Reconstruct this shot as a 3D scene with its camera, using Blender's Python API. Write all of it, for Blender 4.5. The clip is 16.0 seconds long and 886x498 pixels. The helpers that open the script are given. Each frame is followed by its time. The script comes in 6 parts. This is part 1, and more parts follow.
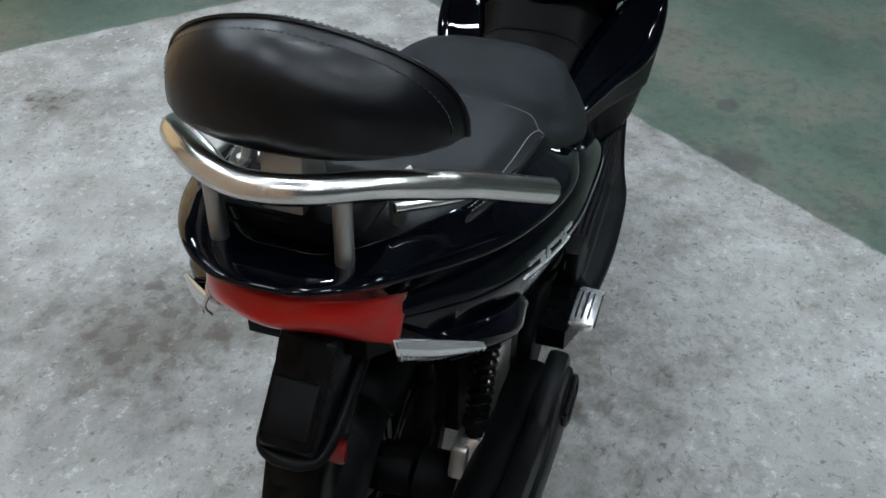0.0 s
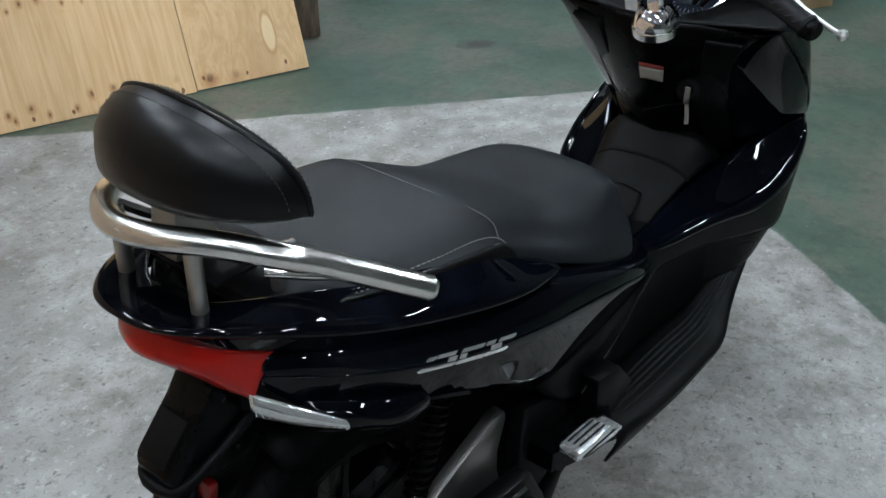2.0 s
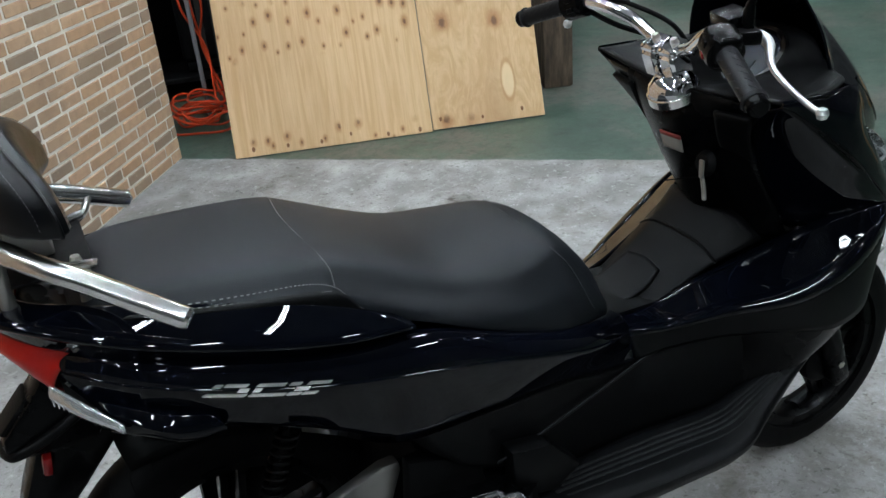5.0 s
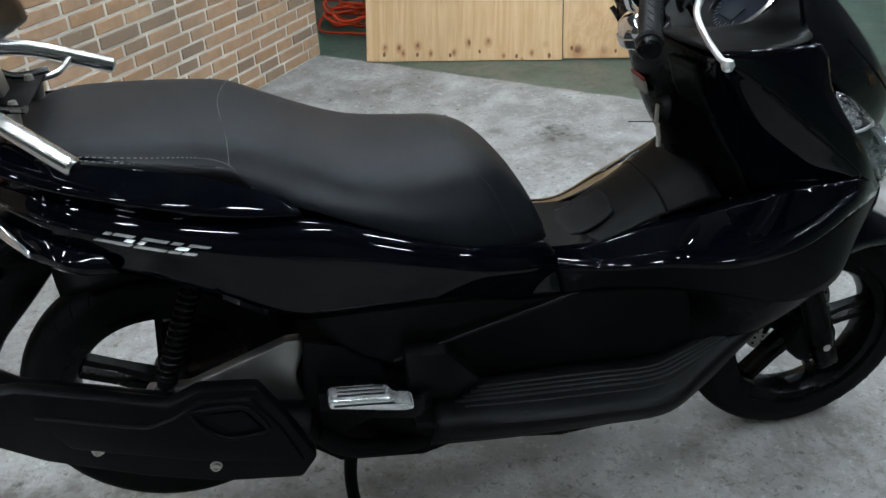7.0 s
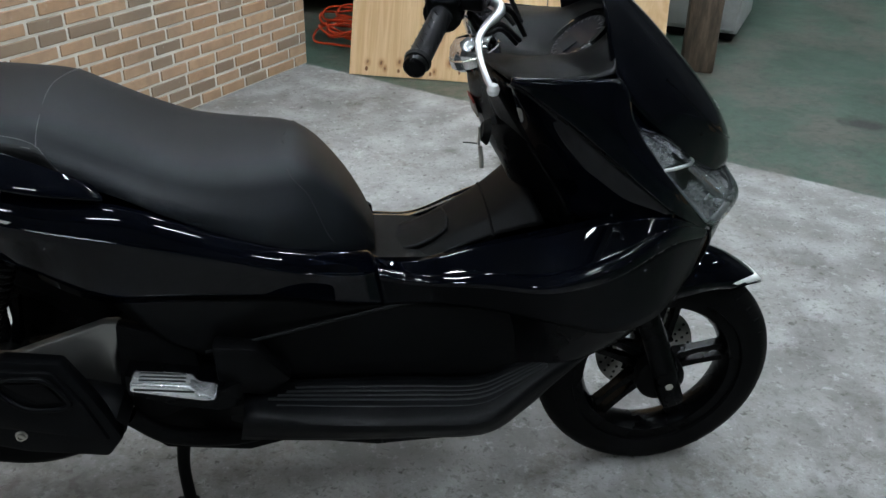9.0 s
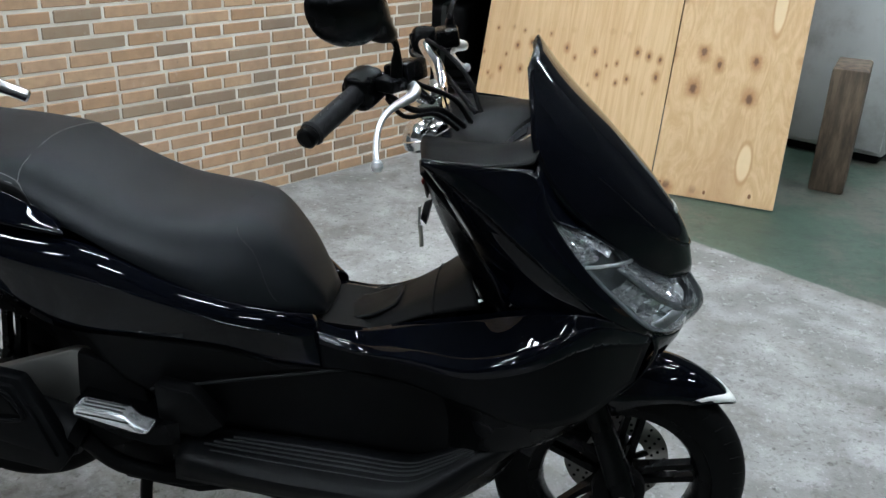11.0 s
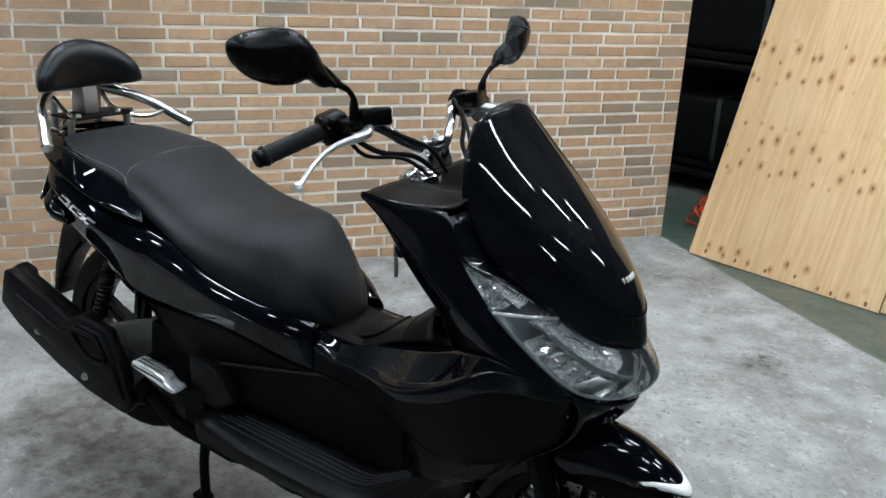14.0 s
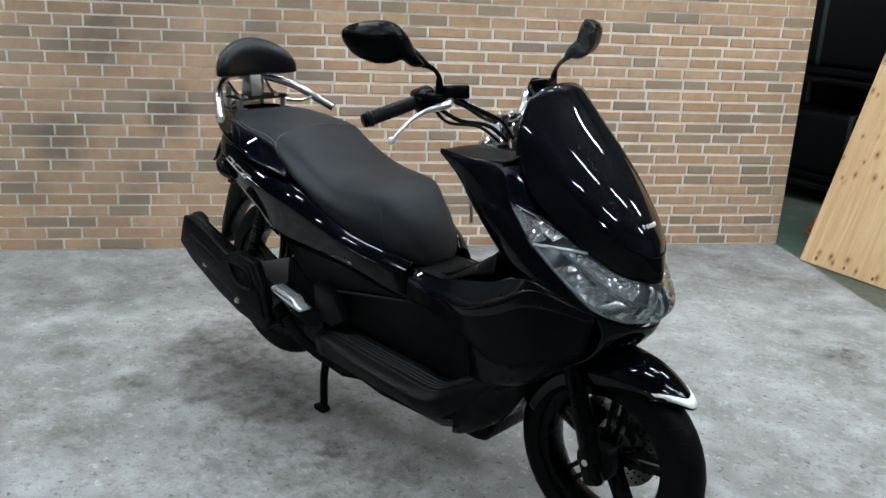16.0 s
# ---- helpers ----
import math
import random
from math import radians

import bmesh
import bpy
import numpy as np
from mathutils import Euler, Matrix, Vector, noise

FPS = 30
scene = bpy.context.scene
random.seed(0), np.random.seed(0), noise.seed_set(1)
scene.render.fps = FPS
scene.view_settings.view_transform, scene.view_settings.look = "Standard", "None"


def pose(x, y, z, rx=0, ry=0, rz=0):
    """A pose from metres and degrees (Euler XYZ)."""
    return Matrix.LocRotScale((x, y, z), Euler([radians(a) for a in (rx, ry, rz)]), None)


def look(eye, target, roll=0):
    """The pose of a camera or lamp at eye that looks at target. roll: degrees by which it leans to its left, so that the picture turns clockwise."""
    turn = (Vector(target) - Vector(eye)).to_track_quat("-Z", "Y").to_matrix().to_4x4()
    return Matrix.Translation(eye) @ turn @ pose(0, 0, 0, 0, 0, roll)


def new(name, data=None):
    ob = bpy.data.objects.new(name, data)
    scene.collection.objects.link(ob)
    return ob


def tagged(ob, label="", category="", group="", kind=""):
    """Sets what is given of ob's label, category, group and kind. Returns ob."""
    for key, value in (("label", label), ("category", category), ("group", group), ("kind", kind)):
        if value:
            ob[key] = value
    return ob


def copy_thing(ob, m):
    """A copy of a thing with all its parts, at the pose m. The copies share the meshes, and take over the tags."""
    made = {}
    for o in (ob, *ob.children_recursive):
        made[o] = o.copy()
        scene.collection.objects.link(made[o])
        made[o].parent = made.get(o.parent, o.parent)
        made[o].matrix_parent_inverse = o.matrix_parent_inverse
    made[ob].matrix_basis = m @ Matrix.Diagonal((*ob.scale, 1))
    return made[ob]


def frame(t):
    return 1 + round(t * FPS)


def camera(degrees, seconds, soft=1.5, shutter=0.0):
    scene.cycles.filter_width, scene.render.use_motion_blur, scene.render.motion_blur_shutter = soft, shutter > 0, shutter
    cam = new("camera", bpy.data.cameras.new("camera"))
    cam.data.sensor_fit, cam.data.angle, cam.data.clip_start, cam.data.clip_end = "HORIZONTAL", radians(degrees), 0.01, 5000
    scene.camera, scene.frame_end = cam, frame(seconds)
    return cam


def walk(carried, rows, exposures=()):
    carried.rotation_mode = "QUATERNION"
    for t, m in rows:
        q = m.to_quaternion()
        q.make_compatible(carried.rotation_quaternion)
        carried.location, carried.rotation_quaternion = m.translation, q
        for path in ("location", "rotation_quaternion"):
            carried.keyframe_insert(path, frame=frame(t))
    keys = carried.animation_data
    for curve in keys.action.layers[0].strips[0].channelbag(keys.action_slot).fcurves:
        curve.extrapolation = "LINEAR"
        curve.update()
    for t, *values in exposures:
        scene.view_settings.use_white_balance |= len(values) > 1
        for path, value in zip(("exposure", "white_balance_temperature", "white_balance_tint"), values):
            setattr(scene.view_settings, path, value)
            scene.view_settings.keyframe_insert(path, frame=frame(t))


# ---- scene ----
from mathutils.bvhtree import BVHTree

cam = camera(53.2, 16.0)
PATH = [
    (0, (-1.454, -0.347, 1.432), (0.06, 0.124, 0.213), 1.1),
    (0.5, (-1.421, -0.418, 1.442), (0.113, 0.182, 0.307), 1.1),
    (1, (-1.391, -0.55, 1.444), (0.127, 0.214, 0.389), 1.5),
    (1.5, (-1.355, -0.673, 1.446), (0.042, 0.286, 0.385), 1.2),
    (2, (-1.287, -0.745, 1.439), (0.042, 0.347, 0.418), -0.2),
    (2.5, (-1.2, -0.812, 1.429), (0.021, 0.4, 0.409), -0.8),
    (3, (-1.139, -0.898, 1.447), (0.034, 0.396, 0.473), -1.1),
    (5.5, (-0.652, -1.253, 1.431), (-0.016, 0.415, 0.529), -3.7),
    (6, (-0.53, -1.326, 1.426), (-0.01, 0.364, 0.491), -1.2),
    (6.5, (-0.446, -1.385, 1.419), (-0.089, 0.295, 0.395), -1.5),
    (7, (-0.375, -1.403, 1.41), (-0.069, 0.291, 0.392), -2.5),
    (7.5, (-0.292, -1.399, 1.391), (0.034, 0.276, 0.348), -0.6),
    (8, (-0.204, -1.416, 1.4), (0.12, 0.276, 0.384), -0.3),
    (8.5, (-0.098, -1.454, 1.394), (0.209, 0.252, 0.396), 0.8),
    (9, (0.007, -1.506, 1.404), (0.221, 0.227, 0.429), 1.3),
    (9.5, (0.106, -1.546, 1.405), (0.236, 0.207, 0.452), 1.1),
    (12, (0.697, -1.535, 1.398), (0.203, 0.26, 0.668), 2.9),
    (12.5, (0.819, -1.502, 1.375), (0.189, 0.251, 0.648), 2.6),
    (13, (0.936, -1.471, 1.394), (0.188, 0.267, 0.747), 3.0),
    (13.5, (1.052, -1.463, 1.406), (0.162, 0.215, 0.779), 3.0),
    (14, (1.185, -1.469, 1.404), (0.204, 0.15, 0.757), 3.0),
    (14.5, (1.283, -1.502, 1.402), (0.178, 0.04, 0.768), 2.0),
    (15, (1.368, -1.567, 1.387), (0.217, -0.052, 0.77), 2.3),
    (15.5, (1.514, -1.666, 1.388), (0.268, -0.223, 0.786), 2.6),
    (16, (1.644, -1.731, 1.39), (0.362, -0.323, 0.777), 2.8),
]
walk(cam, [(t, look(eye, target, roll)) for t, eye, target, roll in PATH], [(0.0, -0.22), (1.0, -0.35), (5.5, -0.3), (9.5, -0.42), (12.0, -0.10), (16.0, -0.10)])

# ---------- world and light ----------
world = bpy.data.worlds.new("world")
scene.world = world
world.use_nodes = True
world.node_tree.nodes["Background"].inputs[0].default_value = (0.8, 0.9, 1.0, 1)
world.node_tree.nodes["Background"].inputs[1].default_value = 0.05


# ---------- small tools ----------
def V(*a):
    return Vector(a)


def spline(pts, n):
    """n points on a Catmull-Rom curve through pts."""
    p = [Vector(q) for q in pts]
    if len(p) == 2:
        return [p[0].lerp(p[1], i / (n - 1)) for i in range(n)]
    p = [2 * p[0] - p[1]] + p + [2 * p[-1] - p[-2]]
    segs, out = len(p) - 3, []
    for i in range(n):
        s = i / (n - 1) * segs
        k = min(int(s), segs - 1)
        u = s - k
        a, b, c, d = p[k:k + 4]
        out.append(0.5 * (2 * b + (c - a) * u + (2 * a - 5 * b + 4 * c - d) * u * u + (3 * b - a - 3 * c + d) * u ** 3))
    return out


def grid_faces(bm, rows, close_u=False, close_v=False):
    vs = [[bm.verts.new(p) for p in r] for r in rows]
    nr, nc = len(vs), len(vs[0])
    for i in range(nr if close_v else nr - 1):
        for j in range(nc if close_u else nc - 1):
            f = [vs[i][j], vs[i][(j + 1) % nc], vs[(i + 1) % nr][(j + 1) % nc], vs[(i + 1) % nr][j]]
            try:
                bm.faces.new(f)
            except ValueError:
                pass
    return vs


def surf(curves, nu=24, nv=16, bm=None):
    """A smooth sheet through control curves."""
    bm = bm or bmesh.new()
    cs = [spline(c, nu) for c in curves]
    cols = [spline([c[i] for c in cs], nv) for i in range(nu)]
    grid_faces(bm, cols)
    return bm


def flip(curves):
    return [[(x, -y, z) for x, y, z in c] for c in curves]


def both(curves):
    """Curves that run from one side to y = 0, carried on to the other side."""
    return [list(c) + [(x, -y, z) for x, y, z in reversed(c[:-1])] for c in curves]


def loft(secs, caps=True, bm=None):
    bm = bm or bmesh.new()
    vs = grid_faces(bm, secs, close_u=True)
    if caps:
        for r in (vs[0], vs[-1]):
            try:
                bm.faces.new(r)
            except ValueError:
                pass
    bmesh.ops.recalc_face_normals(bm, faces=bm.faces)
    return bm


def tube(pts, r, segs=12, n=None, bm=None, caps=True):
    """A round bar along pts; r is one radius or one for each point."""
    if n:
        rad = [r] * len(pts) if not isinstance(r, (list, tuple)) else r
        rr = [v.x for v in spline([(q, 0, 0) for q in rad], n)]
        pts = spline(pts, n)
    else:
        pts = [Vector(p) for p in pts]
        rr = list(r) if isinstance(r, (list, tuple)) else [r] * len(pts)
    secs, side = [], None
    for i, p in enumerate(pts):
        t = (pts[min(i + 1, len(pts) - 1)] - pts[max(i - 1, 0)]).normalized()
        if side is None:
            side = t.cross(V(0, 0, 1) if abs(t.z) < 0.9 else V(1, 0, 0)).normalized()
        side = (side - t * side.dot(t)).normalized()
        up = t.cross(side)
        secs.append([p + rr[i] * (math.cos(a) * side + math.sin(a) * up) for a in (2 * math.pi * k / segs for k in range(segs))])
    return loft(secs, caps, bm)


def lathe(profile, m, segs=40, bm=None, close=True):
    """profile: (radius, along) pairs turned round the z axis of pose m."""
    bm = bm or bmesh.new()
    rows = [[m @ V(r * math.cos(a), r * math.sin(a), h) for r, h in profile] for a in (2 * math.pi * k / segs for k in range(segs))]
    grid_faces(bm, rows, close_u=close, close_v=True)
    bmesh.ops.remove_doubles(bm, verts=bm.verts, dist=1e-5)
    bmesh.ops.recalc_face_normals(bm, faces=bm.faces)
    return bm


def box(c, s, bevel=0.004, m=None, bm=None, segs=2):
    """A box with softened edges: centre, size and an optional turn."""
    out = bmesh.new()
    bmesh.ops.create_cube(out, size=1)
    bmesh.ops.scale(out, vec=s, verts=out.verts)
    if bevel:
        bmesh.ops.bevel(out, geom=out.edges[:], offset=bevel, segments=segs, affect="EDGES", profile=0.5)
    bmesh.ops.transform(out, matrix=Matrix.Translation(c) @ (m or Matrix()), verts=out.verts)
    if bm is None:
        return out
    tmp = bpy.data.meshes.new("tmp")
    out.to_mesh(tmp)
    bm.from_mesh(tmp)
    bpy.data.meshes.remove(tmp)
    return bm


def prism(outline, y0, y1, bevel=0.004):
    """An outline in x and z, made solid from y0 to y1."""
    bm = bmesh.new()
    a = [bm.verts.new((x, y0, z)) for x, z in outline]
    b = [bm.verts.new((x, y1, z)) for x, z in outline]
    n = len(outline)
    bm.faces.new(a)
    bm.faces.new(b[::-1])
    for i in range(n):
        bm.faces.new([a[i], b[i], b[(i + 1) % n], a[(i + 1) % n]])
    bmesh.ops.recalc_face_normals(bm, faces=bm.faces)
    if bevel:
        bmesh.ops.bevel(bm, geom=bm.edges[:], offset=bevel, segments=2, affect="EDGES", profile=0.5)
    return bm


def part(name, bm, material, parent=None, label="", smooth=True, thick=0.0, offset=0.0):
    """Links a bmesh as one mesh object, under a thing or a part."""
    me = bpy.data.meshes.new(name)
    if smooth:
        for f in bm.faces:
            f.smooth = True
    bm.normal_update()
    bm.to_mesh(me)
    bm.free()
    if smooth:
        me.set_sharp_from_angle(angle=radians(38))
    me.materials.append(material)
    ob = new(name, me)
    if thick:
        mod = ob.modifiers.new("thickness", "SOLIDIFY")
        mod.thickness, mod.offset = thick, offset
    if parent:
        ob.parent = parent
    if label:
        tagged(ob, label)
    return ob


def thing(name, label, category, group="", kind="", at=(0, 0, 0)):
    ob = new(name)
    ob.location = at
    ob.empty_display_size = 0.05
    return tagged(ob, label, category, group, kind)


# ---------- materials ----------
def mat(name, colour=(0.5, 0.5, 0.5), rough=0.5, metal=0.0, coat=0.0, spec=0.5):
    m = bpy.data.materials.new(name)
    m.use_nodes = True
    b = m.node_tree.nodes["Principled BSDF"]
    b.inputs["Base Color"].default_value = (*colour, 1)
    b.inputs["Roughness"].default_value = rough
    b.inputs["Metallic"].default_value = metal
    b.inputs["Coat Weight"].default_value = coat
    b.inputs["Coat Roughness"].default_value = 0.03
    b.inputs["Specular IOR Level"].default_value = spec
    return m


class Nodes:
    """Short writing of node trees."""
    def __init__(self, m):
        self.t = m.node_tree
        self.bsdf = self.t.nodes["Principled BSDF"]
        self.co = self.t.nodes.new("ShaderNodeTexCoord").outputs["Object"]

    def put(self, socket, v):
        if isinstance(v, bpy.types.NodeSocket):
            self.t.links.new(v, socket)
        elif isinstance(v, tuple) and len(v) == 3 and socket.type == "RGBA":
            socket.default_value = (*v, 1)
        else:
            socket.default_value = v

    def noise(self, scale, detail=4, rough=0.55, co=None, dist=0.0):
        n = self.t.nodes.new("ShaderNodeTexNoise")
        self.put(n.inputs["Vector"], co or self.co)
        n.inputs["Scale"].default_value = scale
        n.inputs["Detail"].default_value = detail
        n.inputs["Roughness"].default_value = rough
        n.inputs["Distortion"].default_value = dist
        return n.outputs["Fac"]

    def stretch(self, s, co=None):
        n = self.t.nodes.new("ShaderNodeMapping")
        self.put(n.inputs["Vector"], co or self.co)
        n.inputs["Scale"].default_value = s
        return n.outputs["Vector"]

    def ramp(self, fac, lo, hi):
        n = self.t.nodes.new("ShaderNodeMapRange")
        self.put(n.inputs["Value"], fac)
        n.inputs["From Min"].default_value = lo
        n.inputs["From Max"].default_value = hi
        n.interpolation_type = "SMOOTHSTEP"
        return n.outputs["Result"]

    def mix(self, fac, a, b, mode="MIX"):
        n = self.t.nodes.new("ShaderNodeMix")
        n.data_type, n.blend_type = "RGBA", mode
        self.put(n.inputs["Factor"], fac)
        self.put(n.inputs[6], a)
        self.put(n.inputs[7], b)
        return n.outputs[2]

    def math(self, op, a, b=0.0):
        n = self.t.nodes.new("ShaderNodeMath")
        n.operation = op
        self.put(n.inputs[0], a)
        self.put(n.inputs[1], b)
        return n.outputs[0]

    def split(self, v):
        n = self.t.nodes.new("ShaderNodeSeparateXYZ")
        self.put(n.inputs[0], v)
        return n.outputs

    def bump(self, h, strength=0.3, dist=0.002, normal=None):
        n = self.t.nodes.new("ShaderNodeBump")
        self.put(n.inputs["Height"], h)
        n.inputs["Strength"].default_value = strength
        n.inputs["Distance"].default_value = dist
        if normal:
            self.put(n.inputs["Normal"], normal)
        self.put(self.bsdf.inputs["Normal"], n.outputs[0])
        return n.outputs[0]

    def set(self, name, v):
        self.put(self.bsdf.inputs[name], v)


def paint_black():
    m = mat("gloss_black_paint", (0.0018, 0.0025, 0.0045), 0.5, 0.0, 1.0, 0.0)
    m.node_tree.nodes["Principled BSDF"].inputs["Coat IOR"].default_value = 1.28
    n = Nodes(m)
    n.set("Coat Roughness", n.math("ADD", 0.012, n.math("MULTIPLY", n.ramp(n.noise(9), 0.4, 0.8), 0.03)))
    flake = n.ramp(n.noise(900, 1), 0.62, 0.75)
    n.set("Base Color", n.mix(flake, (0.0009, 0.0013, 0.0026), (0.0020, 0.0034, 0.0085)))
    return m


def plastic(name, c, rough, grain=1400, strength=0.25):
    m = mat(name, c, rough, spec=0.08)
    n = Nodes(m)
    n.bump(n.noise(grain, 2), strength, 0.0006)
    dust = n.ramp(n.noise(14, 5), 0.5, 0.75)
    n.set("Base Color", n.mix(n.math("MULTIPLY", dust, 0.5), c, tuple(v * 1.6 + 0.0008 for v in c)))
    n.set("Roughness", n.math("ADD", rough - 0.05, n.math("MULTIPLY", dust, 0.12)))
    return m


def metal(name, c, rough, scratch=0.0):
    m = mat(name, c, rough, 1.0)
    n = Nodes(m)
    n.set("Roughness", n.math("ADD", rough, n.math("MULTIPLY", n.ramp(n.noise(40, 5), 0.4, 0.8), 0.12)))
    if scratch:
        n.bump(n.noise(60, 3, co=n.stretch((1, 40, 40))), scratch, 0.0005)
    return m


def seat_vinyl():
    m = mat("seat_vinyl", (0.01, 0.01, 0.01), 0.5, spec=0.18)
    n = Nodes(m)
    v = n.t.nodes.new("ShaderNodeTexVoronoi")
    n.put(v.inputs["Vector"], n.co)
    v.inputs["Scale"].default_value = 650
    n.bump(v.outputs["Distance"], 0.35, 0.0008)
    wear = n.ramp(n.noise(7, 4), 0.4, 0.7)
    n.set("Base Color", n.mix(wear, (0.0050, 0.0062, 0.0080), (0.0076, 0.0091, 0.0115)))
    return m


def pad_leather():
    m = mat("pad_leather", (0.0018, 0.0020, 0.0028), 0.3, spec=0.24)
    n = Nodes(m)
    fine = n.noise(420, 3)
    wrinkle = n.noise(28, 5, 0.6, n.stretch((1, 1, 2.2)), 0.6)
    first = n.bump(fine, 0.16, 0.0006)
    n.bump(wrinkle, 0.10, 0.003, first)
    n.set("Roughness", n.math("ADD", 0.24, n.math("MULTIPLY", n.noise(60, 4), 0.16)))
    return m


def clear_lens(name):
    """Thin clear plastic: mostly seen through, glossy at a slant."""
    m = mat(name, (1, 1, 1), 0.03)
    t = m.node_tree
    out = t.nodes["Material Output"]
    clear, gloss, mix_, fr = (t.nodes.new(k) for k in ("ShaderNodeBsdfTransparent", "ShaderNodeBsdfGlossy", "ShaderNodeMixShader", "ShaderNodeFresnel"))
    gloss.inputs["Roughness"].default_value = 0.02
    clear.inputs["Color"].default_value = (0.93, 0.95, 0.96, 1)
    fr.inputs["IOR"].default_value = 1.5
    t.links.new(fr.outputs[0], mix_.inputs[0])
    t.links.new(clear.outputs[0], mix_.inputs[1])
    t.links.new(gloss.outputs[0], mix_.inputs[2])
    t.links.new(mix_.outputs[0], out.inputs["Surface"])
    return m


M_GLOSS = paint_black()
M_MATTE = plastic("matte_black_plastic", (0.0016, 0.0017, 0.0019), 0.5)
M_SATIN = plastic("satin_black_plastic", (0.0012, 0.0013, 0.0015), 0.32, 900, 0.12)
M_DARK = plastic("dark_engine_metal", (0.0018, 0.0018, 0.002), 0.6)
M_EDGE = plastic("worn_black_edge", (0.016, 0.0165, 0.0175), 0.4)
M_MUFFLER = plastic("muffler_black", (0.0018, 0.0020, 0.0024), 0.45)
M_FLANK = mat("underside_black", (0.0020, 0.0022, 0.0026), 0.42, spec=0.06)
M_DISC = metal("steel_disc", (0.36, 0.345, 0.32), 0.36)
M_BOARD = plastic("footboard_rubber", (0.0024, 0.0026, 0.0030), 0.45)
M_RUBBER = plastic("tyre_rubber", (0.0022, 0.0022, 0.0024), 0.62, 700, 0.3)
M_GRIP = plastic("grip_rubber", (0.012, 0.012, 0.013), 0.42, 900, 0.3)
M_SEAT = seat_vinyl()
M_PAD = pad_leather()
M_CHROME = metal("chrome", (0.82, 0.82, 0.83), 0.05)
M_STEEL = metal("polished_steel_tube", (0.72, 0.71, 0.69), 0.16, 0.1)
M_ALU = metal("cast_aluminium", (0.88, 0.89, 0.90), 0.30)
M_PEG = mat("bright_cast_peg", (0.86, 0.87, 0.88), 0.24, 0.80)
M_RAW = metal("raw_aluminium", (0.42, 0.41, 0.39), 0.42)
M_BOLT = metal("zinc_bolt", (0.55, 0.53, 0.48), 0.35)
M_RED = mat("red_lens", (0.30, 0.007, 0.004), 0.30, 0, 1.0, 0.1)
M_RED.node_tree.nodes["Principled BSDF"].inputs["Coat IOR"].default_value = 1.25
M_REDDARK = mat("dark_red_reflector", (0.12, 0.004, 0.004), 0.25)
M_CLEAR = clear_lens("clear_lens")
M_REFLECT = mat("lamp_reflector", (0.95, 0.96, 0.97), 0.09, 0.92)
M_SIGNAL = mat("signal_lens", (0.62, 0.63, 0.64), 0.14, 0.75, 0.8)
M_LAMPBOX = mat("lamp_housing", (0.19, 0.20, 0.21), 0.24, 0.6)
M_LENSRIM = mat("thick_lens_rim", (0.20, 0.22, 0.23), 0.10, 0.2, 1.0)
M_WHITE = mat("white_vinyl", (0.82, 0.82, 0.80), 0.4)
M_STITCH = mat("grey_thread", (0.20, 0.20, 0.195), 0.8)
M_GLASSDARK = mat("smoked_screen", (0.0012, 0.0016, 0.003), 0.4, 0, 1.0, 0.014)
M_GLASSDARK.node_tree.nodes["Principled BSDF"].inputs["Coat IOR"].default_value = 1.27
M_SILVER = metal("silver_badge", (0.86, 0.86, 0.85), 0.38)
M_STICKER = mat("label_paper", (0.24, 0.225, 0.20), 0.7)
M_LABELRED = mat("label_red", (0.20, 0.022, 0.016), 0.6)
M_PADTHREAD = mat("dark_thread", (0.035, 0.035, 0.037), 0.7)
M_DIAL = mat("dial_print", (0.22, 0.22, 0.22), 0.6)
M_LCD = mat("gauge_face", (0.004, 0.006, 0.012), 0.3, 0, 0.3, 0.1)
M_MIRROR = metal("mirror_glass", (0.9, 0.9, 0.9), 0.01)
M_GROOVE = plastic("tyre_groove", (0.004, 0.004, 0.004), 0.8)
M_SPRING = metal("black_spring", (0.012, 0.012, 0.012), 0.35)


# ---------- the place ----------
WALL_END = V(-0.168, 3.005, 0)
ALONG = V(-0.6, -0.8, 0)          # along the brick wall, away from its free end
FACE = V(0.8, -0.6, 0)            # out of the brick wall


